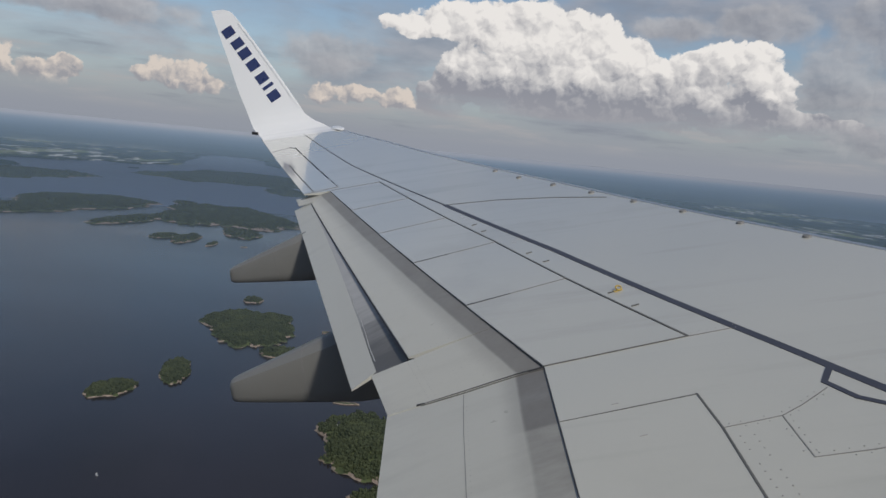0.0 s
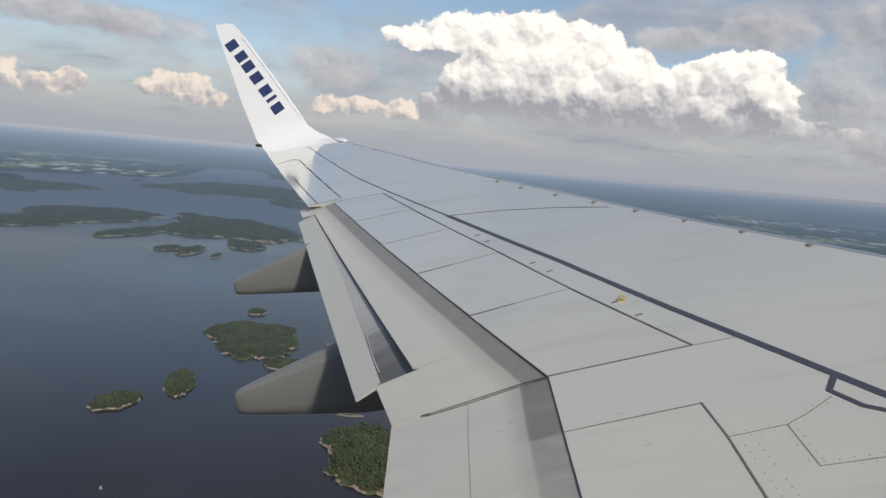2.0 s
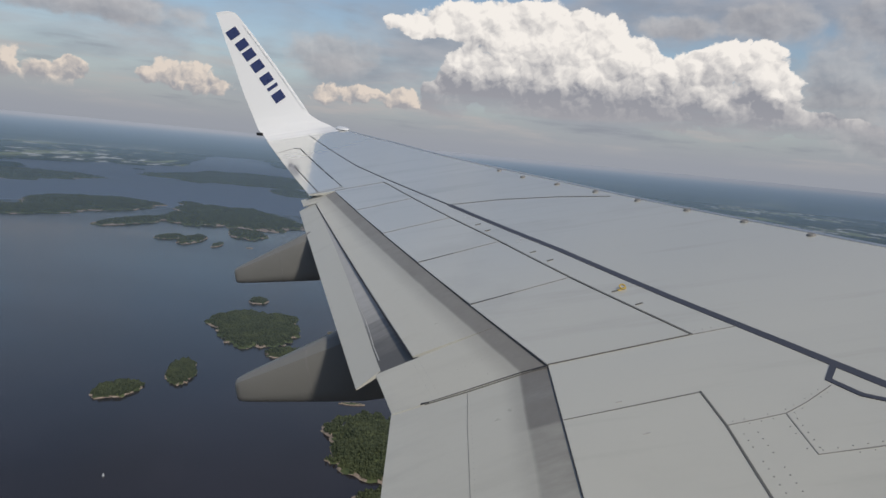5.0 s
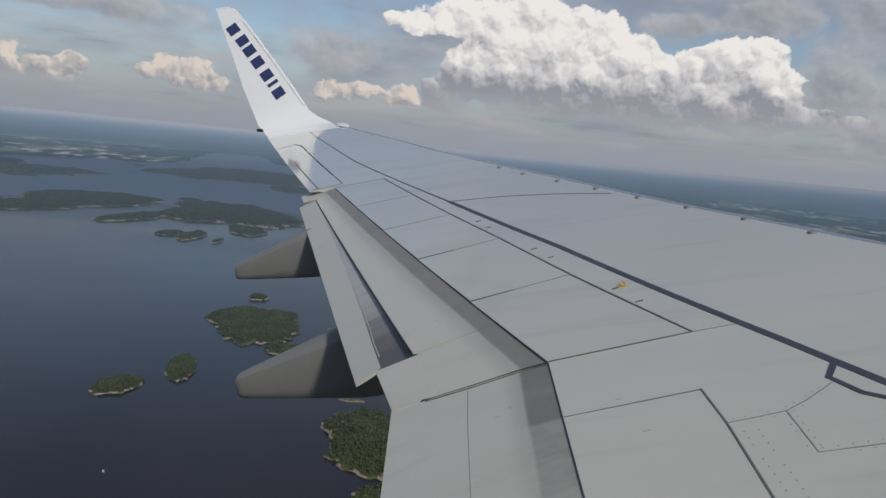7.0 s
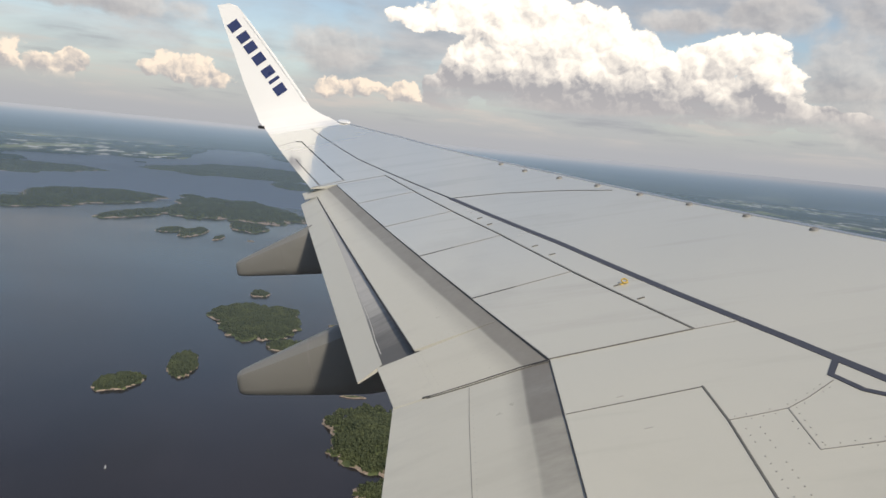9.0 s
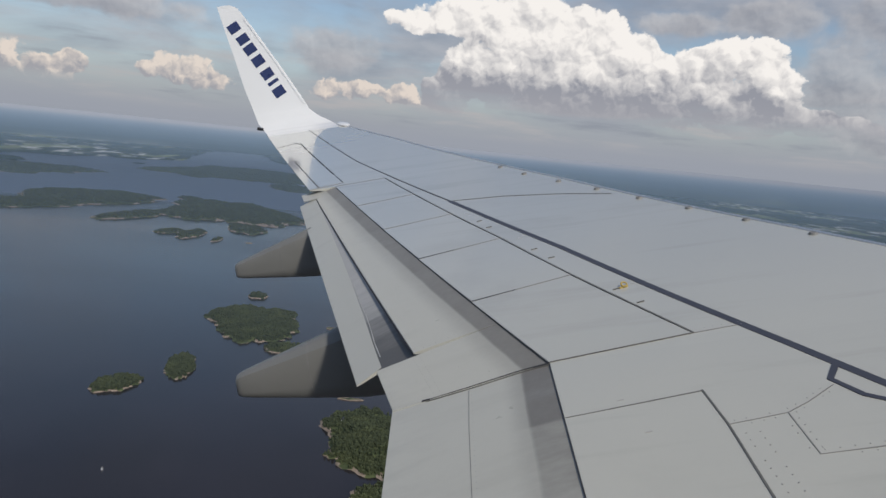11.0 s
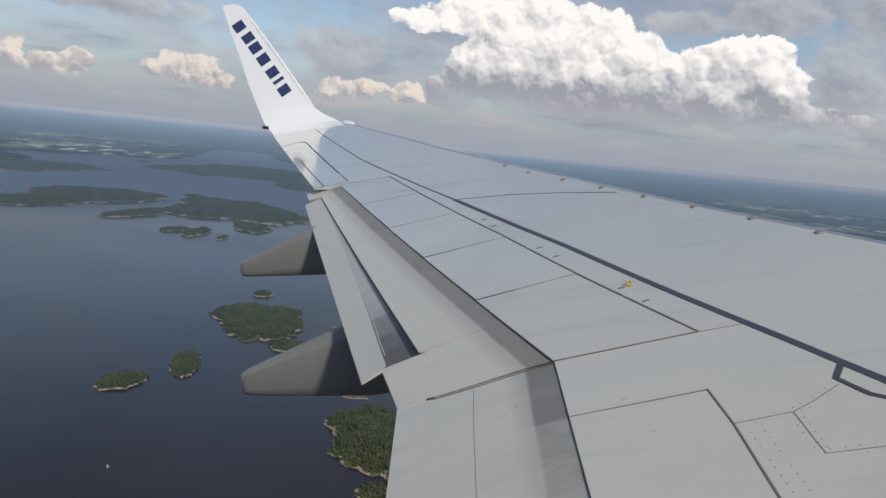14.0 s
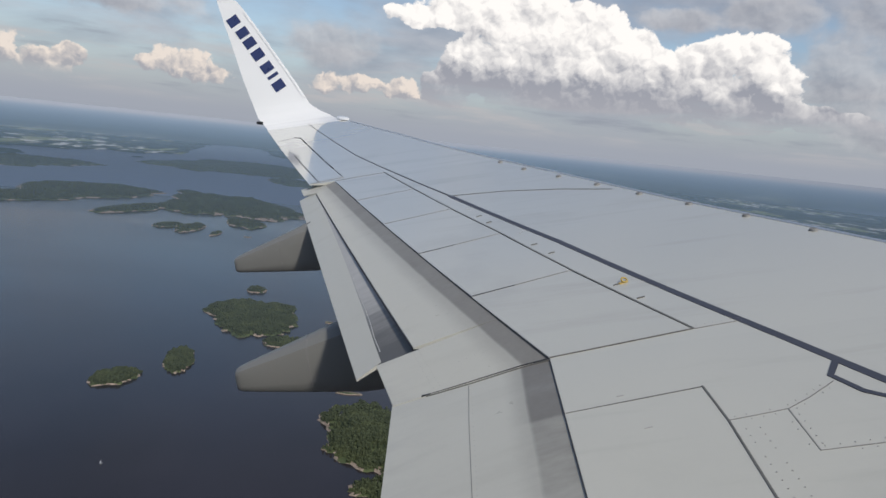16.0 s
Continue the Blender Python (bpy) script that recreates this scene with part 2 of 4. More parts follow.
def plain(colour, rough=0.5, vary=0.25, scale=8.0, metal=0.0):
    def build(t, b, o, uv):
        n = grain(t, o, scale, 5.0)
        put(t, blend(t, n, tuple(c * (1 - vary) for c in colour), tuple(c * (1 + vary) for c in colour)), b.inputs["Base Color"])
        put(t, n * 0.2 + (rough - 0.1), b.inputs["Roughness"])
        b.inputs["Metallic"].default_value = metal
    return build


SEALANT = material("dark_sealant", plain((0.045, 0.045, 0.05), 0.55))
STRIPE = material("walkway_stripe_paint", plain((0.055, 0.058, 0.075), 0.5))
GAP = material("gap_shadow_sealant", plain((0.11, 0.108, 0.10), 0.55, 0.5, 3.0))
SEAM = material("seam_grime", plain((0.20, 0.196, 0.185), 0.6, 0.4, 5.0))
RIVET = material("rivet_grime", plain((0.36, 0.35, 0.335), 0.5))
NAVY = material("navy_lettering_paint", plain((0.028, 0.040, 0.12), 0.3, 0.1))
YELLOW = material("yellow_ring_paint", plain((0.48, 0.34, 0.09), 0.45))
RUBBER = material("black_rubber", plain((0.02, 0.02, 0.022), 0.6))
WORN = material("worn_bright_edge", plain((0.56, 0.55, 0.52), 0.4, 0.35, 9.0))


def water_build(t, b, o, uv):
    """Lake water: flat but for small waves; the slopes tilt an upright normal."""
    big = grain(t, o, 0.007, 4.0, 0.55, (1.0, 0.6, 1.0))
    gust = grain(t, o, 0.0022, 3.0, 0.5, (0.5, 1.6, 1.0))
    put(t, blend(t, big.step(0.35, 0.65), (0.0215, 0.0188, 0.0205), (0.0275, 0.0243, 0.028)), b.inputs["Base Color"])
    put(t, gust.step(0.35, 0.65) * 0.08 + big * 0.05 + 0.07, b.inputs["Roughness"])
    b.inputs["IOR"].default_value = 1.34
    wave = lambda z: (grain(t, o, 0.20, 4.0, 0.6, (1.0, 1.0, z)) - 0.5) * 0.05
    up = t.nodes.new("ShaderNodeVectorMath")
    up.operation = "NORMALIZE"
    put(t, vec(t, wave(1.0), (grain(t, o, 0.26, 4.0, 0.6) - 0.5) * 0.05, 1.0), up.inputs[0])
    t.links.new(up.outputs[0], b.inputs["Normal"])


WATER = material("lake_water", water_build)
# Pale blue base colour stands in for the sky reflected in distant water.
FAR_WATER = material("distant_water_painted_sky", lambda t, b, o, uv: put(t, blend(t, grain(t, uv, 0.8, 3.0), (0.098, 0.128, 0.180), (0.120, 0.152, 0.208)), b.inputs["Base Color"]))


def forest_build(t, b, o, uv):
    """Woods seen from afar, with fields, clearings and roofs; uv in true kilometres."""
    wood = grain(t, uv, 5.0, 6.0, 0.65)
    tone = grain(t, uv, 0.7, 5.0)
    open_land = grain(t, uv, 0.22, 3.0, 0.5).step(0.47, 0.60)
    field = grain(t, uv, 1.1, 5.0, 0.6, (1.3, 0.5, 1.0), 0.6) + open_land * 0.16
    roofs = grain(t, uv, 4.5, 3.0, 0.6, (1.0, 0.45, 1.0)) * open_land
    c = blend(t, wood.step(0.3, 0.7), (0.012, 0.022, 0.012), (0.034, 0.052, 0.024))
    c = blend(t, tone.step(0.4, 0.7) * 0.4, c, (0.044, 0.066, 0.028))
    c = blend(t, field.step(0.69, 0.74), c, blend(t, grain(t, uv, 2.6, 3.0), (0.10, 0.15, 0.05), (0.30, 0.29, 0.15)))
    c = blend(t, roofs.step(0.54, 0.60) * 0.9, c, (0.62, 0.60, 0.56))
    put(t, c, b.inputs["Base Color"])
    b.inputs["Roughness"].default_value = 0.9
    b.inputs["Specular IOR Level"].default_value = 0.1


FAR_LAND = material("far_woods_and_fields", forest_build)


def leaf_build(t, b, o, uv):
    g = t.nodes.new("ShaderNodeNewGeometry")
    island = Sock(t, g.outputs["Random Per Island"])
    patch = grain(t, o, 0.04, 4.0)
    c = blend(t, island, (0.034, 0.044, 0.025), (0.066, 0.079, 0.040))
    c = blend(t, patch.step(0.48, 0.68) * 0.55, c, (0.088, 0.102, 0.046))
    put(t, c, b.inputs["Base Color"])
    b.inputs["Roughness"].default_value = 0.8
    b.inputs["Specular IOR Level"].default_value = 0.15


TREES = material("mixed_tree_foliage", leaf_build)


def floor_build(t, b, o, uv):
    n = grain(t, o, 0.1, 6.0)
    c = blend(t, n.step(0.35, 0.7), (0.030, 0.045, 0.018), (0.095, 0.115, 0.040))
    put(t, c, b.inputs["Base Color"])
    b.inputs["Roughness"].default_value = 0.9


FLOOR = material("woodland_floor", floor_build)


def meadow_build(t, b, o, uv):
    n = grain(t, o, 0.03, 6.0)
    put(t, blend(t, n, (0.10, 0.17, 0.035), (0.17, 0.24, 0.06)), b.inputs["Base Color"])
    b.inputs["Roughness"].default_value = 0.9


MEADOW = material("meadow_grass", meadow_build)


def rock_build(t, b, o, uv):
    n = grain(t, o, 0.24, 7.0, 0.65)
    c = blend(t, n.step(0.3, 0.7), (0.19, 0.145, 0.11), (0.40, 0.315, 0.25))
    c = blend(t, grain(t, o, 0.1, 4.0).step(0.55, 0.7) * 0.6, c, (0.08, 0.09, 0.05))
    put(t, c, b.inputs["Base Color"])
    b.inputs["Roughness"].default_value = 0.85
    bump(t, b, n, 0.6, 1.5)


ROCK = material("shore_granite", rock_build)


def haze_material():
    m = bpy.data.materials.new("painted_haze_sheet")
    m.use_nodes = True
    t = m.node_tree
    t.nodes.clear()
    out = t.nodes.new("ShaderNodeOutputMaterial")
    mix, tr, df = (t.nodes.new("ShaderNode" + k) for k in ("MixShader", "BsdfTransparent", "BsdfDiffuse"))
    co = t.nodes.new("ShaderNodeTexCoord")
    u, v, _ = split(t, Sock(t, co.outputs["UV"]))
    # low layer brightens nearer water; thin painted haze to the horizon; u in kilometres
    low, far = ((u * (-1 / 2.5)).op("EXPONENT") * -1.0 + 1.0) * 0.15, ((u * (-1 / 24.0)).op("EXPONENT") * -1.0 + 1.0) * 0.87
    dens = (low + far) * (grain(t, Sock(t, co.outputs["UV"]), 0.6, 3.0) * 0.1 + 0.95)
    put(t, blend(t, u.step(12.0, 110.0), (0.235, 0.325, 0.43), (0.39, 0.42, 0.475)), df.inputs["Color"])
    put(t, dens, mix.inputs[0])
    # lit from above, and seen from below too
    tl, both = t.nodes.new("ShaderNodeBsdfTranslucent"), t.nodes.new("ShaderNodeMixShader")
    t.links.new(df.inputs["Color"].links[0].from_socket, tl.inputs["Color"])
    both.inputs[0].default_value = 0.12
    t.links.new(df.outputs[0], both.inputs[1])
    t.links.new(tl.outputs[0], both.inputs[2])
    t.links.new(tr.outputs[0], mix.inputs[1])
    t.links.new(both.outputs[0], mix.inputs[2])
    t.links.new(mix.outputs[0], out.inputs[0])
    return m


HAZE = haze_material()

# ---------------------------------------------------------------- mesh helpers


def mesh_of(name, verts, faces, mats, uvs=None, smooth=False, slots=None):
    me = bpy.data.meshes.new(name)
    me.from_pydata([tuple(v) for v in verts], [], [tuple(f) for f in faces])
    for m in mats:
        me.materials.append(m)
    if uvs is not None:
        layer = me.uv_layers.new(name="UVMap")
        idx = np.empty(len(me.loops), dtype=np.int32)
        me.loops.foreach_get("vertex_index", idx)
        layer.data.foreach_set("uv", np.asarray(uvs, dtype=np.float32)[idx].ravel())
    if slots is not None:
        me.polygons.foreach_set("material_index", np.asarray(slots, dtype=np.int32))
    me.polygons.foreach_set("use_smooth", np.full(len(me.polygons), smooth))
    me.update()
    return me


def part(name, me, parent, label=""):
    ob = new(name, me)
    ob.parent = parent
    if label:
        ob["label"] = label
    return ob


def tidy(me):
    """Faces outwards, and shading split at sharp edges."""
    bm = bmesh.new()
    bm.from_mesh(me)
    bmesh.ops.recalc_face_normals(bm, faces=bm.faces)
    for e in bm.edges:
        if len(e.link_faces) == 2 and e.calc_face_angle(0) > radians(32):
            e.smooth = False
    for f in bm.faces:
        f.smooth = True
    bm.to_mesh(me)
    bm.free()
    return me


def slab(name, top, mat, thick, uv=None):
    """A plate whose upper side passes through the grid top[i][j]; thick(i, j) metres deep, closed all round."""
    nu, nv = len(top), len(top[0])
    verts = [Vector(top[i][j]) for i in range(nu) for j in range(nv)]
    verts += [Vector(top[i][j]) - Vector((0, 0, thick(i / (nu - 1), j / (nv - 1)))) for i in range(nu) for j in range(nv)]
    n = nu * nv
    at = lambda i, j: i * nv + j
    faces = []
    for i in range(nu - 1):
        for j in range(nv - 1):
            a, b, c, d = at(i, j), at(i + 1, j), at(i + 1, j + 1), at(i, j + 1)
            faces += [(a, b, c, d), (d + n, c + n, b + n, a + n)]
    for i in range(nu - 1):
        for j in (0, nv - 1):
            a, b = at(i, j), at(i + 1, j)
            faces.append((a, b, b + n, a + n))
    for j in range(nv - 1):
        for i in (0, nu - 1):
            a, b = at(i, j), at(i, j + 1)
            faces.append((a, b, b + n, a + n))
    uvs = None
    if uv:
        uvs = [uv(i / (nu - 1), j / (nv - 1)) for i in range(nu) for j in range(nv)] * 2
    return tidy(mesh_of(name, verts, faces, [mat], uvs))


def quad_grid(c00, c10, c11, c01, nu, nv, surf):
    """Plan corners to a grid that lies on surf(x, y)."""
    g = []
    for i in range(nu + 1):
        row = []
        for j in range(nv + 1):
            s, t = i / nu, j / nv
            x = (c00[0] * (1 - s) + c10[0] * s) * (1 - t) + (c01[0] * (1 - s) + c11[0] * s) * t
            y = (c00[1] * (1 - s) + c10[1] * s) * (1 - t) + (c01[1] * (1 - s) + c11[1] * s) * t
            row.append((x, y, surf(x, y)))
        g.append(row)
    return g


def ribbon(name, pts, width, mat, surf, rise=0.003, parent=None, label=""):
    """A low strip of even width along plan points, on surf."""
    line = []
    for (a, b) in zip(pts, pts[1:]):
        k = max(1, int(math.hypot(b[0] - a[0], b[1] - a[1]) / 0.25))
        line += [(a[0] + (b[0] - a[0]) * i / k, a[1] + (b[1] - a[1]) * i / k) for i in range(k)]
    line.append(pts[-1])
    widths = width if isinstance(width, (list, tuple)) else (width, width)
    verts, faces = [], []
    for i, p in enumerate(line):
        a, b = line[max(0, i - 1)], line[min(len(line) - 1, i + 1)]
        d = Vector((b[0] - a[0], b[1] - a[1]))
        d.normalize()
        w = widths[0] + (widths[1] - widths[0]) * i / (len(line) - 1)
        nx, ny = -d.y * w / 2, d.x * w / 2
        for s in (1, -1):
            x, y = p[0] + s * nx, p[1] + s * ny
            verts += [(x, y, surf(x, y) + rise), (x, y, surf(x, y) - 0.004)]
    for i in range(len(line) - 1):
        a, b = 4 * i, 4 * i + 4
        faces += [(a, a + 2, b + 2, b), (a, b, b + 1, a + 1), (a + 2, a + 3, b + 3, b + 2)]
    return part(name, mesh_of(name, verts, faces, [mat]), parent, label)

# ---------------------------------------------------------------- the wing (aircraft axes)


def top(x, y):
    """Upper skin of the flexed wing."""
    return 0.09706 * (y - 1.9) + 0.004213 * (y - 1.9) ** 2


def crest(y):
    """Where the upper skin starts to roll over into the leading edge."""
    return float(np.interp(y, [2, 6.98, 7.64, 8.78, 10.53, 12.13, 13.53, 14.74, 15.6, 16.6], [-1.25, -3.62, -3.92, -4.47, -5.275, -6.08, -6.79, -7.38, -7.85, -8.39]))


KINK = (-6.093, 5.783)                       # where the hinge line of the flaps bends
SPO_OUT = (-8.04, 11.752)


def spoiler_te(y):
    return KINK[0] + (SPO_OUT[0] - KINK[0]) / (SPO_OUT[1] - KINK[1]) * (y - KINK[1])


def inner_te(y):
    return KINK[0] - 0.035 * (KINK[1] - y)


def wing_te(y):
    return -8.386 - 0.3212 * (y - 11.731)


wing = tagged(new("aircraft_wing"), "grey airliner wing with drooped flaps and a white winglet", "aircraft wing")
wing.matrix_basis = AIR


def skin(name, y0, y1, rear, ny, label=""):
    """A stretch of the wing box: the upper skin from the rear edge to the slat, with its depth below."""
    g = []
    for j in range(ny + 1):
        y = y0 + (y1 - y0) * j / ny
        xa, xb = rear(y), crest(y) - 0.012
        g.append([(xa + (xb - xa) * i / 10, y, top(0, y)) for i in range(11)])
    deep = lambda s, t: 0.012 + (0.42 - 0.026 * ((y0 + (y1 - y0) * s) - 3)) * min(1.0, t * 1.6)
    return part(name, slab(name, g, WING_GREY, deep), wing, label)


skin("inner_skin", 1.84, KINK[1], inner_te, 10)
skin("middle_skin", KINK[1], SPO_OUT[1], spoiler_te, 14)
skin("outer_skin", SPO_OUT[1], 16.9, wing_te, 12)


def leading_edge(name, y0, y1):
    """One slat: flat lip, nose and underside."""
    ny = 10
    verts, faces = [], []
    prof = [(-0.010, 0.0)] + [(math.sin(a) * 0.22, -(1 - math.cos(a)) * 0.26) for a in (0, 0.15, 0.3, 0.5, 0.75, 1.05, 1.4, 1.57)]
    prof += [(0.19, -0.33), (0.1, -0.40), (-0.010, -0.42)]
    for j in range(ny + 1):
        y = y0 + (y1 - y0) * j / ny
        k = 1.15 - 0.042 * (y - 5)
        for (px, pz) in prof:
            verts.append((crest(y) + (px * k if px > 0 else px), y, top(0, y) + pz * k + 0.004))
    m = len(prof)
    for j in range(ny):
        for i in range(m):
            a, b = j * m + i, j * m + (i + 1) % m
            faces.append((a, b, b + m, a + m))
    faces += [tuple(range(m)), tuple(range(ny * m, ny * m + m))]
    return part(name, tidy(mesh_of(name, verts, faces, [POLISHED])), wing, "polished metal slat")


for (a, b) in ((1.84, 5.9), (5.91, 8.55), (8.56, 11.2), (11.21, 13.85), (13.86, 16.55)):
    leading_edge("slat", a, b)

# five spoilers, each a proud plate in front of the flap
SPO_Y = [5.783, 6.93, 8.14, 9.30, 10.50, 11.752]
HINGE = [(-5.258, 5.923), (-5.721, 7.21), (-6.135, 8.431), (-6.55, 9.547), (-6.97, 10.70), (-7.388, 11.855)]
for i in range(5):
    g0, g1 = 0.008, 0.008
    a, b = (spoiler_te(SPO_Y[i]) - 0.004, SPO_Y[i] + g0), (spoiler_te(SPO_Y[i + 1]) - 0.004, SPO_Y[i + 1] - g1)
    c, d = (HINGE[i + 1][0] - 0.012, HINGE[i + 1][1] - g1), (HINGE[i][0] - 0.012, HINGE[i][1] + g0)
    lift = lambda x, y: top(x, y) + 0.003
    part("spoiler", slab("spoiler", quad_grid(a, b, c, d, 6, 5, lift), WING_GREY, lambda s, t: 0.010), wing)
# dark gaps round them
ribbon("spoiler_hinge_gap", HINGE, 0.013, GAP, top, 0.006, wing)
for i in range(6):
    rear, fore = (spoiler_te(SPO_Y[i]), SPO_Y[i]), HINGE[i]
    mid = (rear[0] + (fore[0] - rear[0]) * 0.42, rear[1] + (fore[1] - rear[1]) * 0.42)
    ribbon("spoiler_gap", [rear, mid], (0.012, 0.006) if i in (1, 2) else (0.005, 0.004), SEALANT if i in (1, 2) else SEAM if i > 2 else GAP, top, 0.0062, wing)
    ribbon("spoiler_gap", [mid, fore], 0.005, SEAM if i else GAP, top, 0.0062, wing)

# dark strips painted as the shadow in the gap behind them, and the inner one
ribbon("flap_gap", [(spoiler_te(y) - 0.005, y) for y in (5.79, 7.5, 9.5, 11.7)], (0.006, 0.004), SEALANT, lambda x, y: top(x, y) - 0.004, 0.002, wing)
ribbon("flap_gap", [(inner_te(y) - 0.003, y) for y in (5.77, 4.5, 2.4)], (0.003, 0.005), SEALANT, lambda x, y: top(x, y) - 0.004, 0.003, wing)

# hinge fittings along the spoiler line
for (x, y) in ((-6.309, 9.123), (-6.233, 8.851), (-5.916, 7.972), (-5.817, 7.685), (-5.507, 6.793), (-5.423, 6.5)):
    ribbon("hinge_fitting", [(x - 0.005, y - 0.006), (x + 0.045, y + 0.012)], 0.009, GAP, top, 0.006, wing)

# walkway stripe, with its hooked branch
ribbon("walkway_stripe", [(-6.554, 10.123), (-5.685, 7.944), (-5.185, 6.536), (-4.86, 5.655), (-4.671, 5.115), (-4.3, 4.1), (-3.9, 3.0)], 0.054, STRIPE, top, 0.003, wing)
ribbon("seam", [(-9.238, 16.95), (-7.906, 13.3), (-6.554, 10.123)], (0.011, 0.020), SEALANT, top, 0.003, wing)
ribbon("walkway_branch", [(-4.765, 5.33), (-4.858, 5.195), (-4.80, 5.015), (-4.60, 4.80), (-4.2, 3.9)], 0.032, STRIPE, top, 0.004, wing)
ribbon("seam", [(-6.54, 10.125), (-5.965, 10.018), (-5.385, 9.777), (-4.90, 9.487)], 0.018, GAP, top, 0.003, wing)
# inner access panels
ribbon("panel_seam", [(-6.112, 5.152), (-5.863, 5.186), (-5.44, 5.244)], (0.004, 0.008), GAP, top, 0.002, wing)
ribbon("panel_seam", [(-5.44, 5.25), (-5.442, 4.911), (-5.481, 4.358), (-5.56, 3.2)], 0.010, GAP, top, 0.003, wing)
ribbon("panel_seam", [(-5.442, 4.911), (-5.334, 4.923), (-5.168, 4.946), (-5.046, 5.016), (-4.874, 5.139)], 0.004, SEAM, top, 0.002, wing)
ribbon("panel_seam", [(-5.168, 4.946), (-5.195, 4.602), (-4.963, 4.601), (-4.5, 4.62)], 0.006, SEAM, top, 0.002, wing)
ribbon("panel_seam", [(-5.258, 5.923), (-4.95, 5.96)], (0.006, 0.003), SEAM, top, 0.003, wing)

# rivets: small low heads in rows
_rv = bmesh.new()
bmesh.ops.create_cone(_rv, cap_ends=True, segments=6, radius1=0.0036, radius2=0.0027, depth=0.003)
RIVET_ME = bpy.data.meshes.new("rivet")
_rv.to_mesh(RIVET_ME)
_rv.free()
RIVET_ME.materials.append(RIVET)
rnd = random.Random(4)


def rivets(pts, step, off=0.02, skip=0.15, both=True):
    for (a, b) in zip(pts, pts[1:]):
        L = math.hypot(b[0] - a[0], b[1] - a[1])
        nx, ny = -(b[1] - a[1]) / L, (b[0] - a[0]) / L
        for i in range(int(L / step)):
            for s in ((1, -1) if both else (1,)):
                if rnd.random() < skip:
                    continue
                f = (i + 0.5) * step / L
                x, y = a[0] + (b[0] - a[0]) * f + nx * off * s, a[1] + (b[1] - a[1]) * f + ny * off * s
                r = part("rivet", RIVET_ME, wing)
                r.location = (x, y, top(x, y) + 0.002)


rivets([(-5.43, 4.911), (-5.168, 4.946), (-5.046, 5.016), (-4.874, 5.139)], 0.055, 0.022)
rivets([(-5.168, 4.92), (-5.195, 4.602), (-4.8, 4.61)], 0.06, 0.025, 0.3)
rivets([(-5.37, 4.85), (-5.40, 4.2)], 0.055, 0.03, 0.1)
rivets([(-6.08, 5.80), (-5.28, 5.93)], 0.06, -0.03, 0.3, False)
rivets([(-5.25, 5.95), (-4.95, 5.98)], 0.05, 0.02, 0.2)

# studs along the slats
_st = bmesh.new()
bmesh.ops.create_cone(_st, cap_ends=True, segments=14, radius1=0.035, radius2=0.026, depth=0.016)
STUD_ME = bpy.data.meshes.new("stud")
_st.to_mesh(STUD_ME)
_st.free()
STUD_ME.materials.append(SEAM)
for (x, y) in ((-5.868, 11.535), (-5.629, 10.967), (-5.309, 10.352), (-5.0, 9.755), (-4.71, 9.162), (-4.418, 8.572), (-4.137, 7.984), (-3.871, 7.398)):
    s = part("stud", STUD_ME, wing, "dark round slat fastener")
    s.location, s.rotation_euler = (x, y, top(x, y) + 0.008), (math.atan(0.1 + 0.0084 * (y - 1.9)), 0, 0)

# yellow escape-rope ring and the small stencil beside it
_rg = bmesh.new()
N = 18
for i in range(N):
    a = math.pi * 2 * i / N
    for k in range(6):
        b = math.pi * 2 * k / 6
        r = 0.020 + 0.006 * math.cos(b)
        _rg.verts.new((r * math.cos(a), 0.006 * math.sin(b), r * math.sin(a)))
_rg.verts.ensure_lookup_table()
for i in range(N):
    for k in range(6):
        _rg.faces.new([_rg.verts[(i % N) * 6 + k], _rg.verts[((i + 1) % N) * 6 + k], _rg.verts[((i + 1) % N) * 6 + (k + 1) % 6], _rg.verts[(i % N) * 6 + (k + 1) % 6]])
_m = bpy.data.meshes.new("rope_ring")
_rg.to_mesh(_m)
_rg.free()
_m.materials.append(YELLOW)
ring = part("rope_ring", tidy(_m), wing, "yellow painted metal ring")
ring.location, ring.rotation_euler = (-5.43, 6.82, top(0, 6.82) + 0.018), (radians(-50), 0, radians(20))
ribbon("ring_plate", [(-5.47, 6.80), (-5.41, 6.83)], 0.022, YELLOW, top, 0.006, ring.parent)
for (x, y, l) in ((-5.375, 6.87, 0.05), (-5.31, 6.85, 0.045), (-5.335, 6.80, 0.06), (-5.95, 8.43, 0.05), (-5.99, 8.36, 0.05), (-6.42, 9.50, 0.06), (-6.38, 9.40, 0.06)):
    ribbon("stencil_bar", [(x, y), (x + l * 0.7, y - 0.010)], 0.009, RIVET, top, 0.002, wing)

# aileron and its gaps
ribbon("aileron_gap", [(-9.263, 15.60), (-9.134, 15.45)], 0.02, SEALANT, top, 0.004, wing)
A0, A1 = Vector((-9.134, 15.496)), Vector((-7.975, 11.977))
for (f0, f1) in ((0.0, 0.20), (0.23, 0.42), (0.44, 0.63), (0.66, 0.84), (0.87, 1.0)):
    p0, p1 = A0.lerp(A1, f0), A0.lerp(A1, f1)
    ribbon("aileron_gap", [tuple(p0), tuple(p1)], 0.018 if f0 < 0.8 else 0.010, RUBBER, top, 0.004, wing)
ribbon("tab_gap", [(-8.97, 13.941), (-8.279, 11.828)], 0.014, GAP, top, 0.004, wing)
ribbon("aileron_end_gap", [(-9.536, 15.374), (-9.263, 15.58)], 0.009, SEAM, top, 0.004, wing)
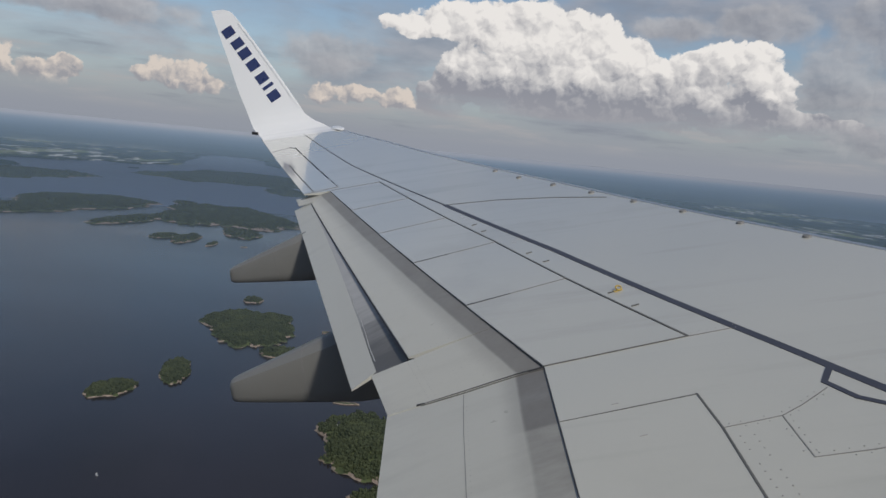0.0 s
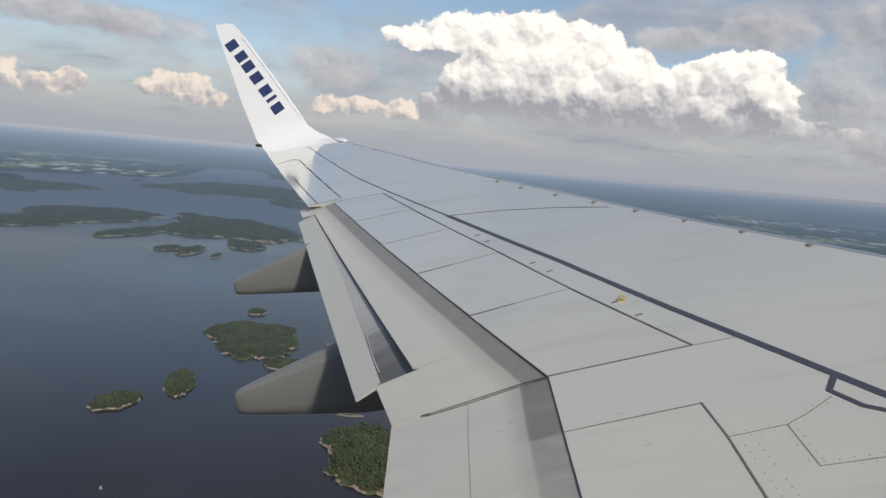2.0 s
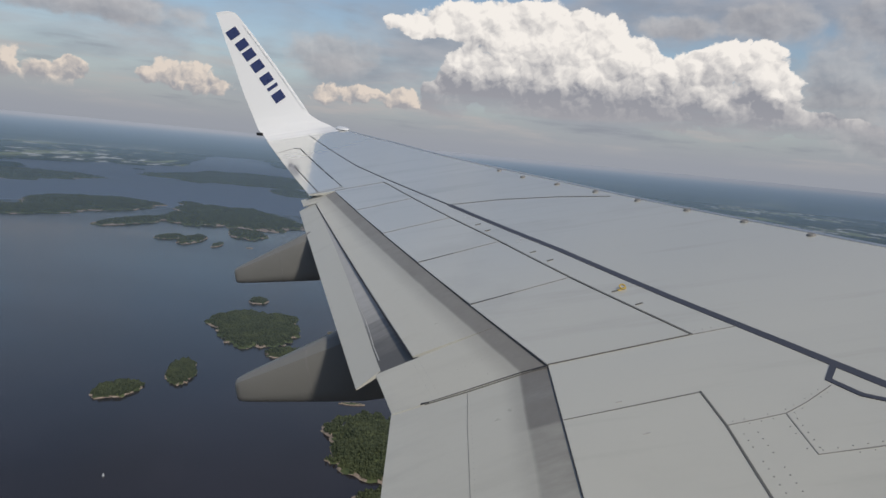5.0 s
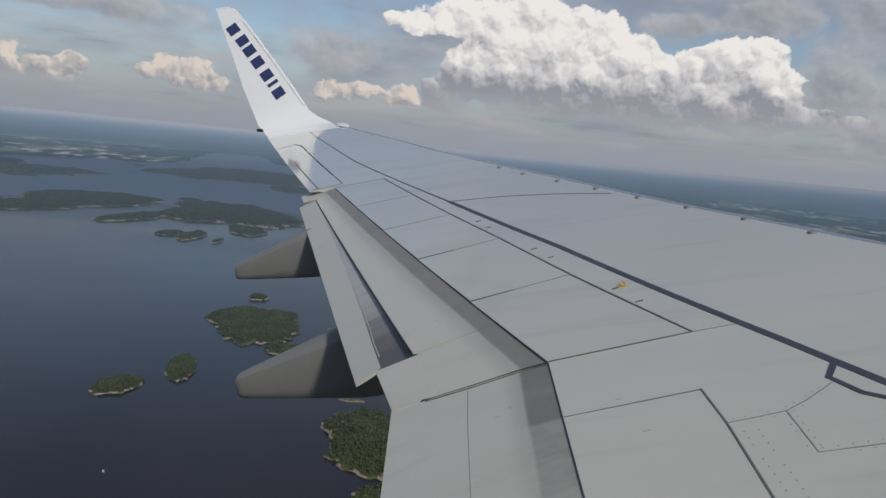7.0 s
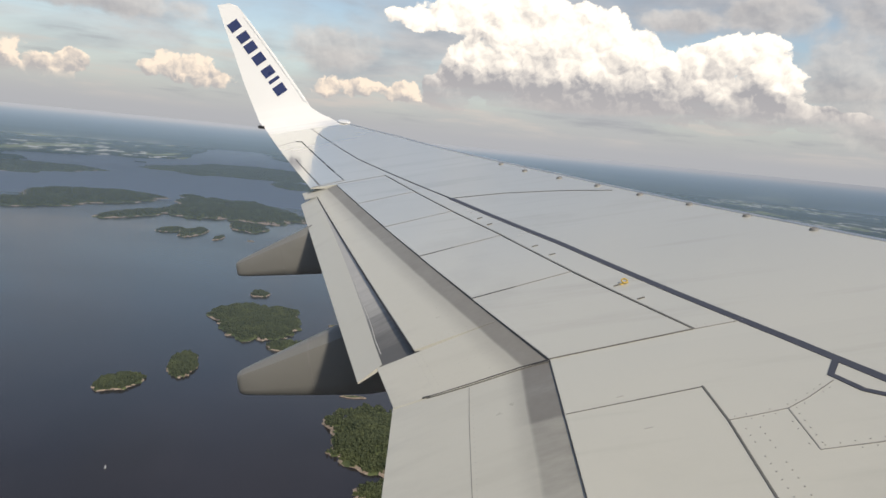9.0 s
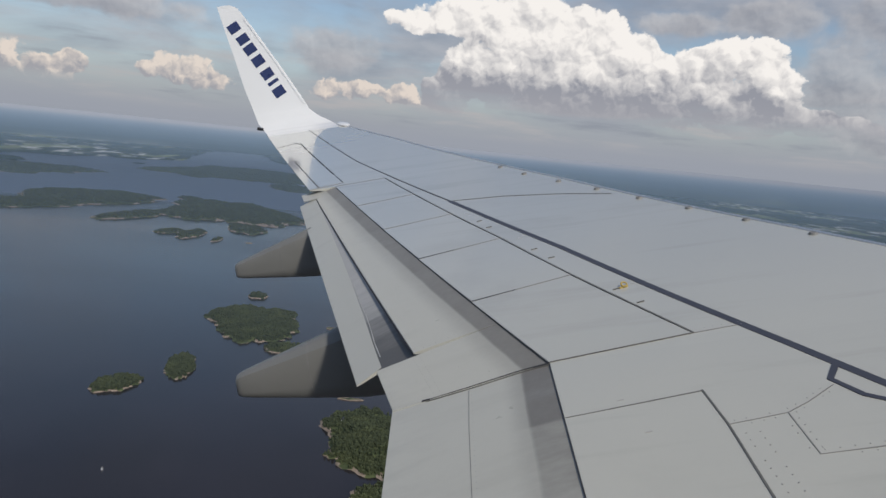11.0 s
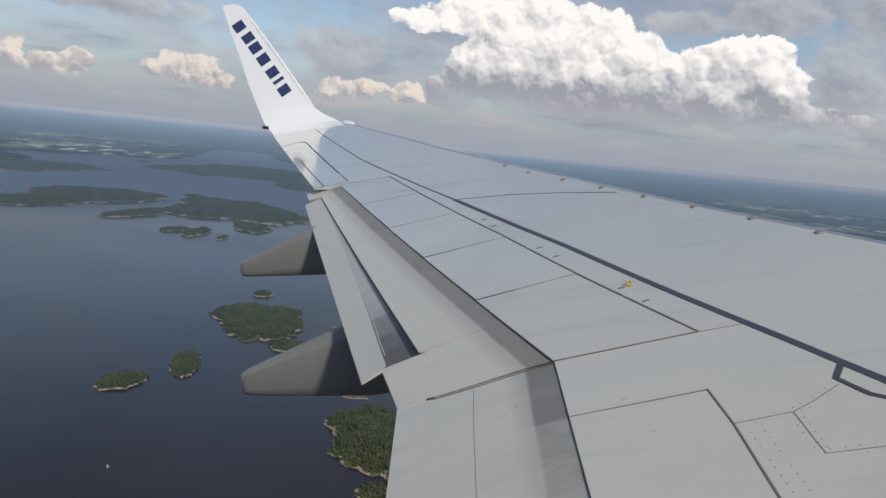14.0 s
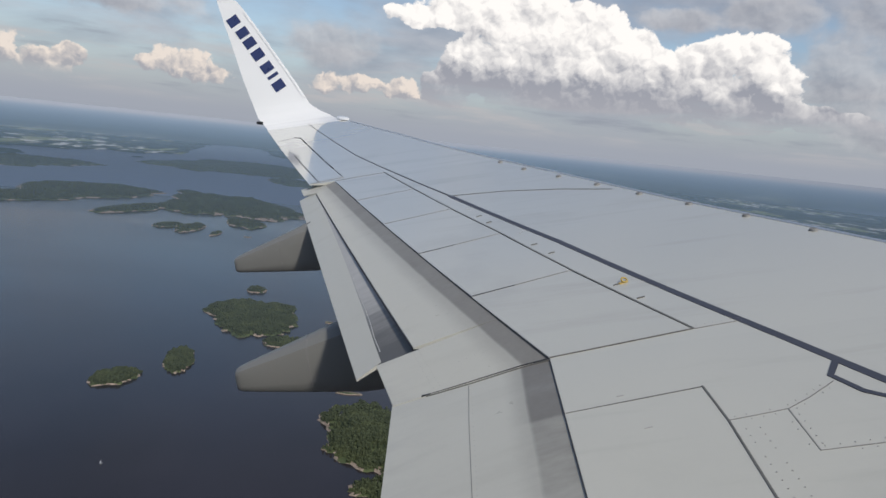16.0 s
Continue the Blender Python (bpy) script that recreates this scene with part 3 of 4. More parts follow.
ribbon("aileron_end_gap", [(-8.386, 11.76), (-7.95, 11.93)], 0.02, SEAM, top, 0.004, wing)

# ---------------------------------------------------------------- flaps
DROOP = math.tan(radians(12))


def flap_top(x, y):
    return top(x, y) - 0.005 - DROOP * max(0.0, spoiler_te(y) - x)


def inner_flap_top(x, y):
    return top(x, y) - 0.004 - DROOP * max(0.0, inner_te(y) - x)


def inward(y):
    """0 at the aft flap's outer end, 1 at its inner end."""
    return max(0.0, min(1.0, (11.9 - y) / 5.2))


def main_te(y):
    """Rear edge of the main outer flap."""
    return -6.8875 - 0.27597 * (y - 6.489)


def aft_top(x, y):
    """The aft flap sits a little below the main flap's edge and droops more."""
    return flap_top(main_te(y), y) - 0.014 - 0.024 * inward(y) ** 2 - (0.365 + 0.085 * inward(y) ** 2) * (main_te(y) - x)


def flap_mesh(name, y0, y1, front, rear, surf, ny, nx, mat, deep=0.10):
    g = []
    for j in range(ny + 1):
        y = y0(0) + (y1(0) - y0(0)) * j / ny
        row = []
        for i in range(nx + 1):
            f = i / nx
            ya, yb = y0(f), y1(f)
            yy = ya + (yb - ya) * j / ny
            x = front(yy) + (rear(yy) - front(yy)) * f
            row.append((x, yy, surf(x, yy)))
        g.append(row)
    ch = lambda s: abs(front(y0(0) + (y1(0) - y0(0)) * s) - rear(y0(0) + (y1(0) - y0(0)) * s))
    return slab(name, g, mat, lambda s, t: 0.010 + deep * (1 - t) ** 0.8, lambda s, t: (ch(s) * t, s * 6))


flap_f = lambda y: spoiler_te(y) + 0.02
out_flap = part("outer_flap", flap_mesh("outer_flap", lambda f: 6.48, lambda f: 11.77 + 0.19 * f, flap_f, main_te, flap_top, 20, 8, OUTER_FLAP), wing, "grey outer flap with a sooty leading strip")
# the inboard end of the outer flap reaches farther aft
end_te = lambda y: -6.995 - (y - 5.853) * 0.2428
part("flap_end", flap_mesh("flap_end", lambda f: 5.79 + 0.063 * f, lambda f: 6.482 - 0.073 * f, flap_f, end_te, flap_top, 4, 8, OUTER_FLAP), out_flap)
# rivet rows where the inboard end is joined on
for (p, q, n) in (((-6.86, 6.46), (-6.72, 5.90), 16), ((-6.90, 6.46), (-6.76, 5.90), 16), ((-6.86, 6.50), (-6.45, 6.56), 11), ((-6.60, 6.10), (-6.35, 6.13), 6)):
    for i in range(n):
        x, y = p[0] + (q[0] - p[0]) * i / (n - 1), p[1] + (q[1] - p[1]) * i / (n - 1)
        r = part("rivet", RIVET_ME, out_flap)
        r.location, r.scale = (x, y, flap_top(x, y) + 0.001), (0.7, 0.7, 0.5)
part("flap_tab", slab("flap_tab", quad_grid((-8.235, 11.50), (-8.275, 11.84), (-8.547, 11.94), (-8.458, 11.60), 4, 4, lambda x, y: flap_top(x, y) + 0.003), FLAP_GREY, lambda s, t: 0.020 - 0.008 * t), out_flap, "pale stub at the flap's end")

# aft flap behind the slot: bare nose, grey plate, worn edge between
aft_te = lambda y: -7.298 - (y - 6.576) * 0.2436
split_at = lambda y: main_te(y) - (0.02 + 0.50 * inward(y) ** 1.3) * (main_te(y) - aft_te(y))
aft = part("aft_flap", flap_mesh("aft_flap", lambda f: 6.62 - 0.044 * f, lambda f: 11.596, split_at, aft_te, lambda x, y: aft_top(x, y) + 0.003, 18, 5, FLAP_GREY, 0.02), wing, "narrow grey aft flap")


def nose_top(x, y):
    """The aft flap's nose curves down under the main flap."""
    a, b = main_te(y) + 0.08, split_at(y) - 0.02
    f = max(0.0, min(1.0, (x - b) / (a - b)))
    return aft_top(x, y) - (0.004 + 0.022 * inward(y) ** 1.5) * f ** 1.6


part("aft_flap_nose", flap_mesh("aft_flap_nose", lambda f: 6.44 + 0.16 * f, lambda f: 11.596, lambda y: main_te(y) + 0.08, lambda y: split_at(y) - 0.02, nose_top, 18, 8, BARE, 0.02), aft, "streaked bare metal")
ribbon("worn_edge", [(main_te(y) - 0.90 * (main_te(y) - split_at(y)) + 0.006 * math.sin(7 * y), y) for y in (6.76, 7.0, 7.25, 7.5, 7.75, 8.0, 8.25)], (0.006, 0.002), WORN, nose_top, 0.004, aft)
ribbon("slot_seam", [(main_te(y) - 0.004, y) for y in (6.55, 8.0, 9.5, 11.0, 11.55)], 0.010, SEALANT, lambda x, y: flap_top(x, y) - 0.014, 0.004, aft)

# brackets in the slot
for y in (11.60, 10.3):
    x = main_te(y)
    part("slot_bracket", slab("slot_bracket", quad_grid((x + 0.03, y - 0.05), (x + 0.03, y + 0.04), (x - 0.035, y + 0.04), (x - 0.035, y - 0.05), 1, 1, lambda a, b: flap_top(a, b) - 0.03), RUBBER, lambda s, t: 0.05), aft)

# inner flap
in_flap = part("inner_flap", flap_mesh("inner_flap", lambda f: 1.84, lambda f: 5.785 + 0.08 * f, lambda y: inner_te(y) + 0.02, lambda y: -7.0, inner_flap_top, 12, 8, INNER_FLAP), wing, "grey inner flap with a sooty leading strip")
ribbon("panel_seam", [(-6.554, 5.79), (-6.57, 5.4), (-6.581, 4.88), (-6.6, 4.0)], 0.003, SEAM, inner_flap_top, 0.001, in_flap)
ribbon("flap_joint", [(-6.10, 5.786), (-6.254, 5.812), (-6.554, 5.828), (-6.82, 5.850)], (0.005, 0.005), SEALANT, inner_flap_top, 0.006, in_flap)
ribbon("flap_joint", [(-6.10, 5.768), (-6.254, 5.790), (-6.554, 5.806), (-6.80, 5.834)], (0.004, 0.004), GAP, inner_flap_top, 0.005, in_flap)
ribbon("flap_joint", [(-6.775, 5.843), (-6.825, 5.850)], (0.008, 0.016), RUBBER, inner_flap_top, 0.008, in_flap)
for i in range(34):
    r = part("rivet", RIVET_ME, in_flap)
    y = 5.82 - i * 0.045
    x = -6.54 - 0.02 * (5.82 - y)
    r.location, r.scale = (x, y, inner_flap_top(x, y) + 0.001), (0.6, 0.6, 0.5)


for (x, y) in ((-5.85, 5.25), (-5.80, 4.93), (-4.80, 5.45)):
    ribbon("scuff_mark", [(x, y), (x + 0.035, y + 0.008)], (0.004, 0.008), RIVET, top if x > -6.1 else inner_flap_top if y < 5.8 else flap_top, 0.002, wing)


# ---------------------------------------------------------------- flap track fairings
def fairing(name, y, x_tip, z_top, z_bot, x_in, zt_in, zb_in, wide):
    """A canoe-shaped fairing: deep under the flap, narrowing aft to a blunt tail."""
    verts, faces = [], []
    xs = [x_tip, x_tip + 0.015, x_tip + 0.05, x_tip + 0.14] + [x_tip + (x_in - x_tip) * f for f in (0.3, 0.45, 0.6, 0.8, 1.0)] + [x_in + 0.5, x_in + 1.2, x_in + 2.0, x_in + 2.6]
    m = 16
    for x in xs:
        f = (x - x_tip) / (x_in - x_tip)
        zt, zb = z_top + (zt_in - z_top) * min(f, 1.05), z_bot + (zb_in - z_bot) * min(f, 1.0)
        if f > 1.3:
            zb = zb + (f - 1.3) ** 2 * 0.06
        w = wide * min(1.0, 0.36 + 0.75 * max(f, 0) ** 0.75)
        sh = {0: 0.80, 1: 0.93, 2: 0.985}.get(xs.index(x), 1.0)
        zc, hz = (zt + zb) / 2, (zt - zb) / 2
        for k in range(m):
            a = 2 * math.pi * (k + 0.5) / m
            c, s = math.cos(a), math.sin(a)
            p = 0.56 if s > 0 else 0.42                  # squarish section, rounder on top
            yy = math.copysign(abs(c) ** p, c) * w * (0.72 if s > 0.8 else 1.0)
            zz = math.copysign(abs(s) ** p, s) * hz
            verts.append((x, y + yy * sh, zc + zz * sh))
    for i in range(len(xs) - 1):
        for k in range(m):
            a, b = i * m + k, i * m + (k + 1) % m
            faces.append((a, b, b + m, a + m))
    faces += [tuple(range(m)), tuple(range((len(xs) - 1) * m, len(xs) * m))]
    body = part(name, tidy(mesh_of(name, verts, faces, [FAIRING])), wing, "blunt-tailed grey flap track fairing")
    # a low joint band round the body, and a row of screws along its flank
    i = 6
    ring_v, ring_f = [], []
    for (x_off, grow) in ((0.0, 0.998), (0.0, 1.006), (0.016, 1.006), (0.016, 0.998)):
        f = x_off / (xs[i + 1] - xs[i])
        for k in range(m):
            p = Vector(verts[i * m + k]).lerp(Vector(verts[(i + 1) * m + k]), f)
            c = (Vector(verts[i * m]) + Vector(verts[i * m + m // 2])) / 2
            ring_v.append((p.x, y + (p.y - y) * grow, c.z + (p.z - c.z) * grow))
    for q in range(4):
        for k in range(m):
            ring_f.append((q * m + k, q * m + (k + 1) % m, ((q + 1) % 4) * m + (k + 1) % m, ((q + 1) % 4) * m + k))
    part("joint_band", tidy(mesh_of("joint_band", ring_v, ring_f, [SEAM])), body, "thin dark joint")
    return body


fairing("flap_track_fairing", 10.55, -9.17, 0.67, 0.495, -8.22, 0.98, 0.40, 0.17)
fairing("flap_track_fairing", 7.95, -8.53, 0.035, -0.16, -7.45, 0.37, -0.285, 0.20)

# ---------------------------------------------------------------- winglet
WL = [(16.55, 2.322), (16.9, 2.41), (17.15, 2.50), (17.33, 2.66), (17.43, 2.90), (17.55, 3.45), (17.67, 4.02), (17.79, 4.60), (17.87, 4.98), (17.905, 5.13), (17.912, 5.185)]
WL_LE = lambda z: float(np.interp(z, [2.33, 2.41, 2.55, 2.65, 2.82, 2.925, 3.345, 3.918, 4.621, 5.0, 5.12, 5.19], [-8.40, -8.62, -8.83, -9.007, -9.205, -9.25, -9.465, -9.77, -10.16, -10.385, -10.47, -10.63]))
WL_TE = lambda z: float(np.interp(z, [2.33, 2.47, 2.655, 2.875, 3.482, 4.085, 4.636, 5.19], [-9.93, -10.11, -10.273, -10.342, -10.508, -10.63, -10.755, -10.871]))


# close rows, so that its edges stay smooth
_z = np.interp(np.linspace(0, len(WL) - 1, 41), range(len(WL)), [p[1] for p in WL])
_y = np.interp(np.linspace(0, len(WL) - 1, 41), range(len(WL)), [p[0] for p in WL])
WL = [(float(a), float(b)) for a, b in zip(_y, _z)]


def winglet():
    verts, faces = [], []
    prof = [0.0, 0.02, 0.07, 0.16, 0.32, 0.55, 0.8, 1.0]
    m = len(prof) * 2 - 2
    for i, (y, z) in enumerate(WL):
        a, b = WL[max(0, i - 1)], WL[min(len(WL) - 1, i + 1)]
        n = Vector((-(b[1] - a[1]), b[0] - a[0])).normalized()       # towards the cabin and up
        le, te = WL_LE(z), WL_TE(z)
        th = 0.10 - 0.07 * min(1, max(0, (z - 2.33) / 2.8)) if i < len(WL) - 1 else 0.006
        shape = lambda f: th * (0.9 * math.sqrt(f) * (1 - f) + 0.03 * f)
        for f in prof:
            verts.append((le + (te - le) * f, y, z))
        for f in prof[-2:0:-1]:
            verts.append((le + (te - le) * f, y - n.x * shape(f) * 2, z - n.y * shape(f) * 2))
    for i in range(len(WL) - 1):
        for k in range(m):
            a, b = i * m + k, i * m + (k + 1) % m
            faces.append((a, b, b + m, a + m))
    faces.append(tuple(range((len(WL) - 1) * m, len(WL) * m)))
    return part("winglet", tidy(mesh_of("winglet", verts, faces, [WHITE])), wing, "white upswept winglet")


wlet = winglet()


def wl_y(z):
    return float(np.interp(z, [p[1] for p in WL], [p[0] for p in WL]))


def wl_plate(name, pts, mat, label=""):
    """A thin painted shape on the cabin side; pts as (x, z)."""
    verts = [(x, wl_y(z) - 0.006, z) for (x, z) in pts] + [(x, wl_y(z) + 0.004, z) for (x, z) in pts]
    n = len(pts)
    faces = [tuple(range(n))] + [(i, (i + 1) % n, (i + 1) % n + n, i + n) for i in range(n)]
    return part(name, mesh_of(name, verts, faces, [mat]), wlet, label)


# polished strip along its leading edge
for (w0, w1, mat_, name_) in ((0.0, 0.050, WHITE, "edge_strip"),):
    zs = [2.95 + 0.10 * i for i in range(20)]
    vv, ff = [], []
    for z in zs:
        for (o, h) in ((w0, 0.008), (w1, 0.012), (w1, -0.003), (w0, -0.003)):
            vv.append((WL_LE(z) - o - 0.004, wl_y(z) - h, z))
    for i in range(len(zs) - 1):
        ff += [(4 * i + k, 4 * i + (k + 1) % 4, 4 * i + 4 + (k + 1) % 4, 4 * i + 4 + k) for k in range(4)]
    part(name_, tidy(mesh_of(name_, vv, ff, [mat_])), wlet)

# seven plain bars stand where the operator's name is painted
for (x, z, half) in ((-10.565, 4.70, 0.10), (-10.405, 4.44, 0.095), (-10.283, 4.215, 0.10), (-10.142, 3.955, 0.105), (-9.988, 3.665, 0.10), (-9.885, 3.478, 0.035), (-9.790, 3.27, 0.10)):
    ux, uz = 0.478, -0.878           # along the line of bars
    vx, vz = 0.150, 0.075            # across it, leaning with the leading edge
    wl_plate("name_bar", [(x - ux * half - vx * .72, z - uz * half - vz * .72), (x + ux * half - vx * .72, z + uz * half - vz * .72), (x + ux * half + vx * .72, z + uz * half + vz * .72), (x - ux * half + vx * .72, z - uz * half + vz * .72)], NAVY, "navy painted bar")
# position light in a low blister at the root of its leading edge
_nb = bmesh.new()
bmesh.ops.create_uvsphere(_nb, u_segments=16, v_segments=10, radius=1.0)
for v in _nb.verts:
    v.co = (v.co.x * 0.10, v.co.y * 0.26, max(v.co.z, -0.35) * 0.03)
_nm = bpy.data.meshes.new("position_light")
_nb.to_mesh(_nm)
_nb.free()
_nm.materials.append(WHITE)
blister = part("position_light", tidy(_nm), wlet, "low white light blister")
blister.location, blister.rotation_euler = (-8.50, 16.85, top(0, 16.85) + 0.012), (math.atan(0.22), 0, radians(28))
# tail light on the tip
part("tip_light", slab("tip_light", [[(-10.29, 17.20, 2.585), (-10.29, 17.30, 2.60)], [(-10.16, 17.16, 2.555), (-10.16, 17.26, 2.575)]], RUBBER, lambda s, t: 0.05), wlet, "small dark light housing")


# ---------------------------------------------------------------- cabin wall
# The plain round hull that the wing grows from; the camera looks out of one of its windows.
def hull():
    R0, R1, ZC = 1.90, 1.82, 1.45
    xs = sorted({-14.0, 2.0, *[-6.476 + 0.508 * k + o for k in range(-10, 12) for o in (-0.13, 0.13)]})
    za = math.asin((1.68 - ZC) / R0)
    ang = sorted({za - 0.105, za + 0.105, *[a for a in np.linspace(-0.95, 2 * math.pi - 0.95, 49)[:-1] if abs(a - za) > 0.15]})
    n, m = len(xs), len(ang)
    verts = [(x, R * math.cos(a), ZC + R * math.sin(a)) for R in (R0, R1) for x in xs for a in ang]
    at = lambda q, i, k: q * n * m + i * m + k % m
    k0 = min(range(m), key=lambda k: abs(ang[k] - (za - 0.105)))
    faces = []
    for i in range(n - 1):
        hole = 0.25 < xs[i + 1] - xs[i] < 0.262
        for k in range(m):
            if hole and k == k0:
                faces += [(at(0, i, k), at(1, i, k), at(1, i + 1, k), at(0, i + 1, k)), (at(0, i, k + 1), at(0, i + 1, k + 1), at(1, i + 1, k + 1), at(1, i, k + 1)),
                          (at(0, i, k), at(0, i, k + 1), at(1, i, k + 1), at(1, i, k)), (at(0, i + 1, k), at(1, i + 1, k), at(1, i + 1, k + 1), at(0, i + 1, k + 1))]
                continue
            for q in (0, 1):
                faces.append((at(q, i, k), at(q, i + 1, k), at(q, i + 1, k + 1), at(q, i, k + 1)))
    for i in (0, n - 1):
        faces += [(at(0, i, k), at(1, i, k), at(1, i, k + 1), at(0, i, k + 1)) for k in range(m)]
    return tidy(mesh_of("wall_cabin", verts, faces, [WHITE]))


cabin = tagged(new("wall_cabin", hull()), "plain white round airliner cabin wall with window openings", "cabin wall", kind="structure")
cabin.matrix_basis = AIR

# ---------------------------------------------------------------- lake and land
def place(P):
    """Plan (in half metres, heights too) to the world. What lies past 4.2 km is drawn in towards 4.85 km, along the line of sight, so that all is within the lens's reach."""
    P = np.asarray(P, dtype=float)
    v = P * np.array((0.5, 0.5, 0.5)) - np.array((EYE.x * 0.5, EYE.y * 0.5, EYE.z))
    d = np.hypot(v[:, 0], v[:, 1])
    r = np.where(d < 4200, d, 4200 + 650 * np.maximum(d - 4200, 0) / (np.maximum(d - 4200, 0) + 650))
    return np.array(EYE) + v * (r / np.maximum(d, 1e-6))[:, None]


def polar(azs, ds, z, keep=None):
    """A sheet in azimuth (degrees from +y) and true distance. Gives vertices, faces and true places."""
    A, D = np.meshgrid(np.radians(azs), ds, indexing="ij")
    P = np.stack([EYE.x + D * np.sin(A), EYE.y + D * np.cos(A), np.full_like(D, 0.0)], -1)
    P[..., 2] = z(P[..., 0], P[..., 1]) if callable(z) else z
    n, m = A.shape
    faces = [(i * m + j, i * m + j + 1, (i + 1) * m + j + 1, (i + 1) * m + j) for i in range(n - 1) for j in range(m - 1) if keep is None or keep[i, j]]
    return P.reshape(-1, 3), faces


FAR = 260000.0
ds = [0.01] + list(np.geomspace(60, 6000, 38))
# one set of azimuths for all the far sheets, finer where the view is
azs = list(np.arange(-180, -36, 1.5)) + list(np.arange(-36, 36, 0.15)) + list(np.arange(36, 181, 1.5))
P, F = polar(azs, ds, 0.0)
water = new("water", mesh_of("water", place(P), F, [WATER], smooth=True))
tagged(water, "dark blue lake with faint ripples", "lake", kind="structure")
# farther out, the sky's reflection is painted into the water's colour
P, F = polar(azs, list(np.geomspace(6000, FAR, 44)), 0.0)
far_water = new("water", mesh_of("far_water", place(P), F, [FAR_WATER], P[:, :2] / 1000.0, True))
tagged(far_water, "distant lake water with pale sky reflection painted in, under thin haze", "lake", kind="structure")


def fbm(x, y, s, k=4):
    return noise.fractal(Vector((x * s, y * s, 7.3)), 0.9, 2.0, k)


# far mainland: wooded, with fields; the shore by azimuth
SHORE_AZ = [-180, -120, -60, -40, -31, -27.6, -25.4, -22, -19.3, -17.6, -16, -14, -12.7, -10, -5, 5, 30, 60, 120, 180]
SHORE_D = [4300, 7500, 8800, 9200, 9500, 10500, 10500, 10700, 11600, 15500, 18500, 17500, 14500, 13000, 12500, 12300, 10100, 8700, 5800, 4300]
laz = azs
lds = list(np.geomspace(4200, 30000, 110)) + list(np.geomspace(31000, FAR, 30))
keep = np.zeros((len(laz), len(lds)), bool)
for i, a in enumerate(laz):
    shore = np.interp(a, SHORE_AZ, SHORE_D)
    for j, d in enumerate(lds):
        x, y = d * math.sin(radians(a)), d * math.cos(radians(a))
        s = shore * (1 + 0.10 * fbm(x, y, 0.0006))
        lakes = fbm(x, y, 0.00015, 3) > 0.62
        strip = abs(d - 16000 + 480 * (a - 11.7) - 500 * fbm(x, y, 0.0008)) < 330 and 11.5 < a < 18.8
        keep[i, j] = d > s and not (lakes and d > s * 1.15) and not strip
P, F = polar(laz, lds, lambda X, Y: np.vectorize(lambda x, y: 14 + 25 * max(0, fbm(x, y, 0.0005)) * min(2, math.hypot(x, y) / 9000))(X, Y), keep)
uv = P[:, :2] / 1000.0
ground = new("ground", mesh_of("ground", place(P), F, [FAR_LAND], uv, True))
tagged(ground, "far wooded mainland with pale fields and settlements", "land", kind="structure")

# tinted sheet painted as thin haze over the far land, thicker with distance
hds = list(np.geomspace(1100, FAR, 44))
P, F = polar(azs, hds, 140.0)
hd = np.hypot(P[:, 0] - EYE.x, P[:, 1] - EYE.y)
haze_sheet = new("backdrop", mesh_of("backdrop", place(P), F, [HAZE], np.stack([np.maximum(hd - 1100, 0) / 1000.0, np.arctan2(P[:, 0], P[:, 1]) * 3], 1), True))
tagged(haze_sheet, "thin tinted sheet painted as blue haze over the distant land", "haze", kind="structure")


def tree_field(points, sizes, seed):
    """Small two-tiered crowns, each with its own lean and girth, joined."""
    r = np.random.RandomState(seed)
    n, k = len(points), 6
    V = np.empty((n, 2 * k + 1, 3))
    ang = np.arange(k) * 2 * np.pi / k
    spin = r.rand(n, 1) * 6.28
    a = ang[None, :] + spin
    broad = r.rand(n) < 0.35
    girth = sizes * np.where(broad, 0.34, 0.23) * (0.8 + 0.4 * r.rand(n))
    for tier, (f, h) in enumerate(((1.0, 0.12), (0.72, 0.52))):
        jit = 0.75 + 0.5 * r.rand(n, k)
        hh = np.where(broad, h + 0.18 * tier, h)[:, None] + 0.1 * r.rand(n, k)
        ff = np.where(broad, 0.95 if tier else 0.85, f)[:, None]
        V[:, tier * k:(tier + 1) * k, 0] = points[:, 0:1] + np.cos(a) * girth[:, None] * ff * jit
        V[:, tier * k:(tier + 1) * k, 1] = points[:, 1:2] + np.sin(a) * girth[:, None] * ff * jit
        V[:, tier * k:(tier + 1) * k, 2] = points[:, 2:3] + sizes[:, None] * hh
    V[:, 2 * k, :2] = points[:, :2] + (r.rand(n, 2) - 0.5) * girth[:, None] * 0.5
    V[:, 2 * k, 2] = points[:, 2] + sizes
    one = [(i, (i + 1) % k, k + (i + 1) % k, k + i) for i in range(k)]
    tip = [(k + i, k + (i + 1) % k, 2 * k) for i in range(k)]
    faces = []
    for t in range(n):
        o = t * (2 * k + 1)
        faces += [tuple(v + o for v in f) for f in one] + [tuple(v + o for v in f) for f in tip]
    return V.reshape(-1, 3), faces


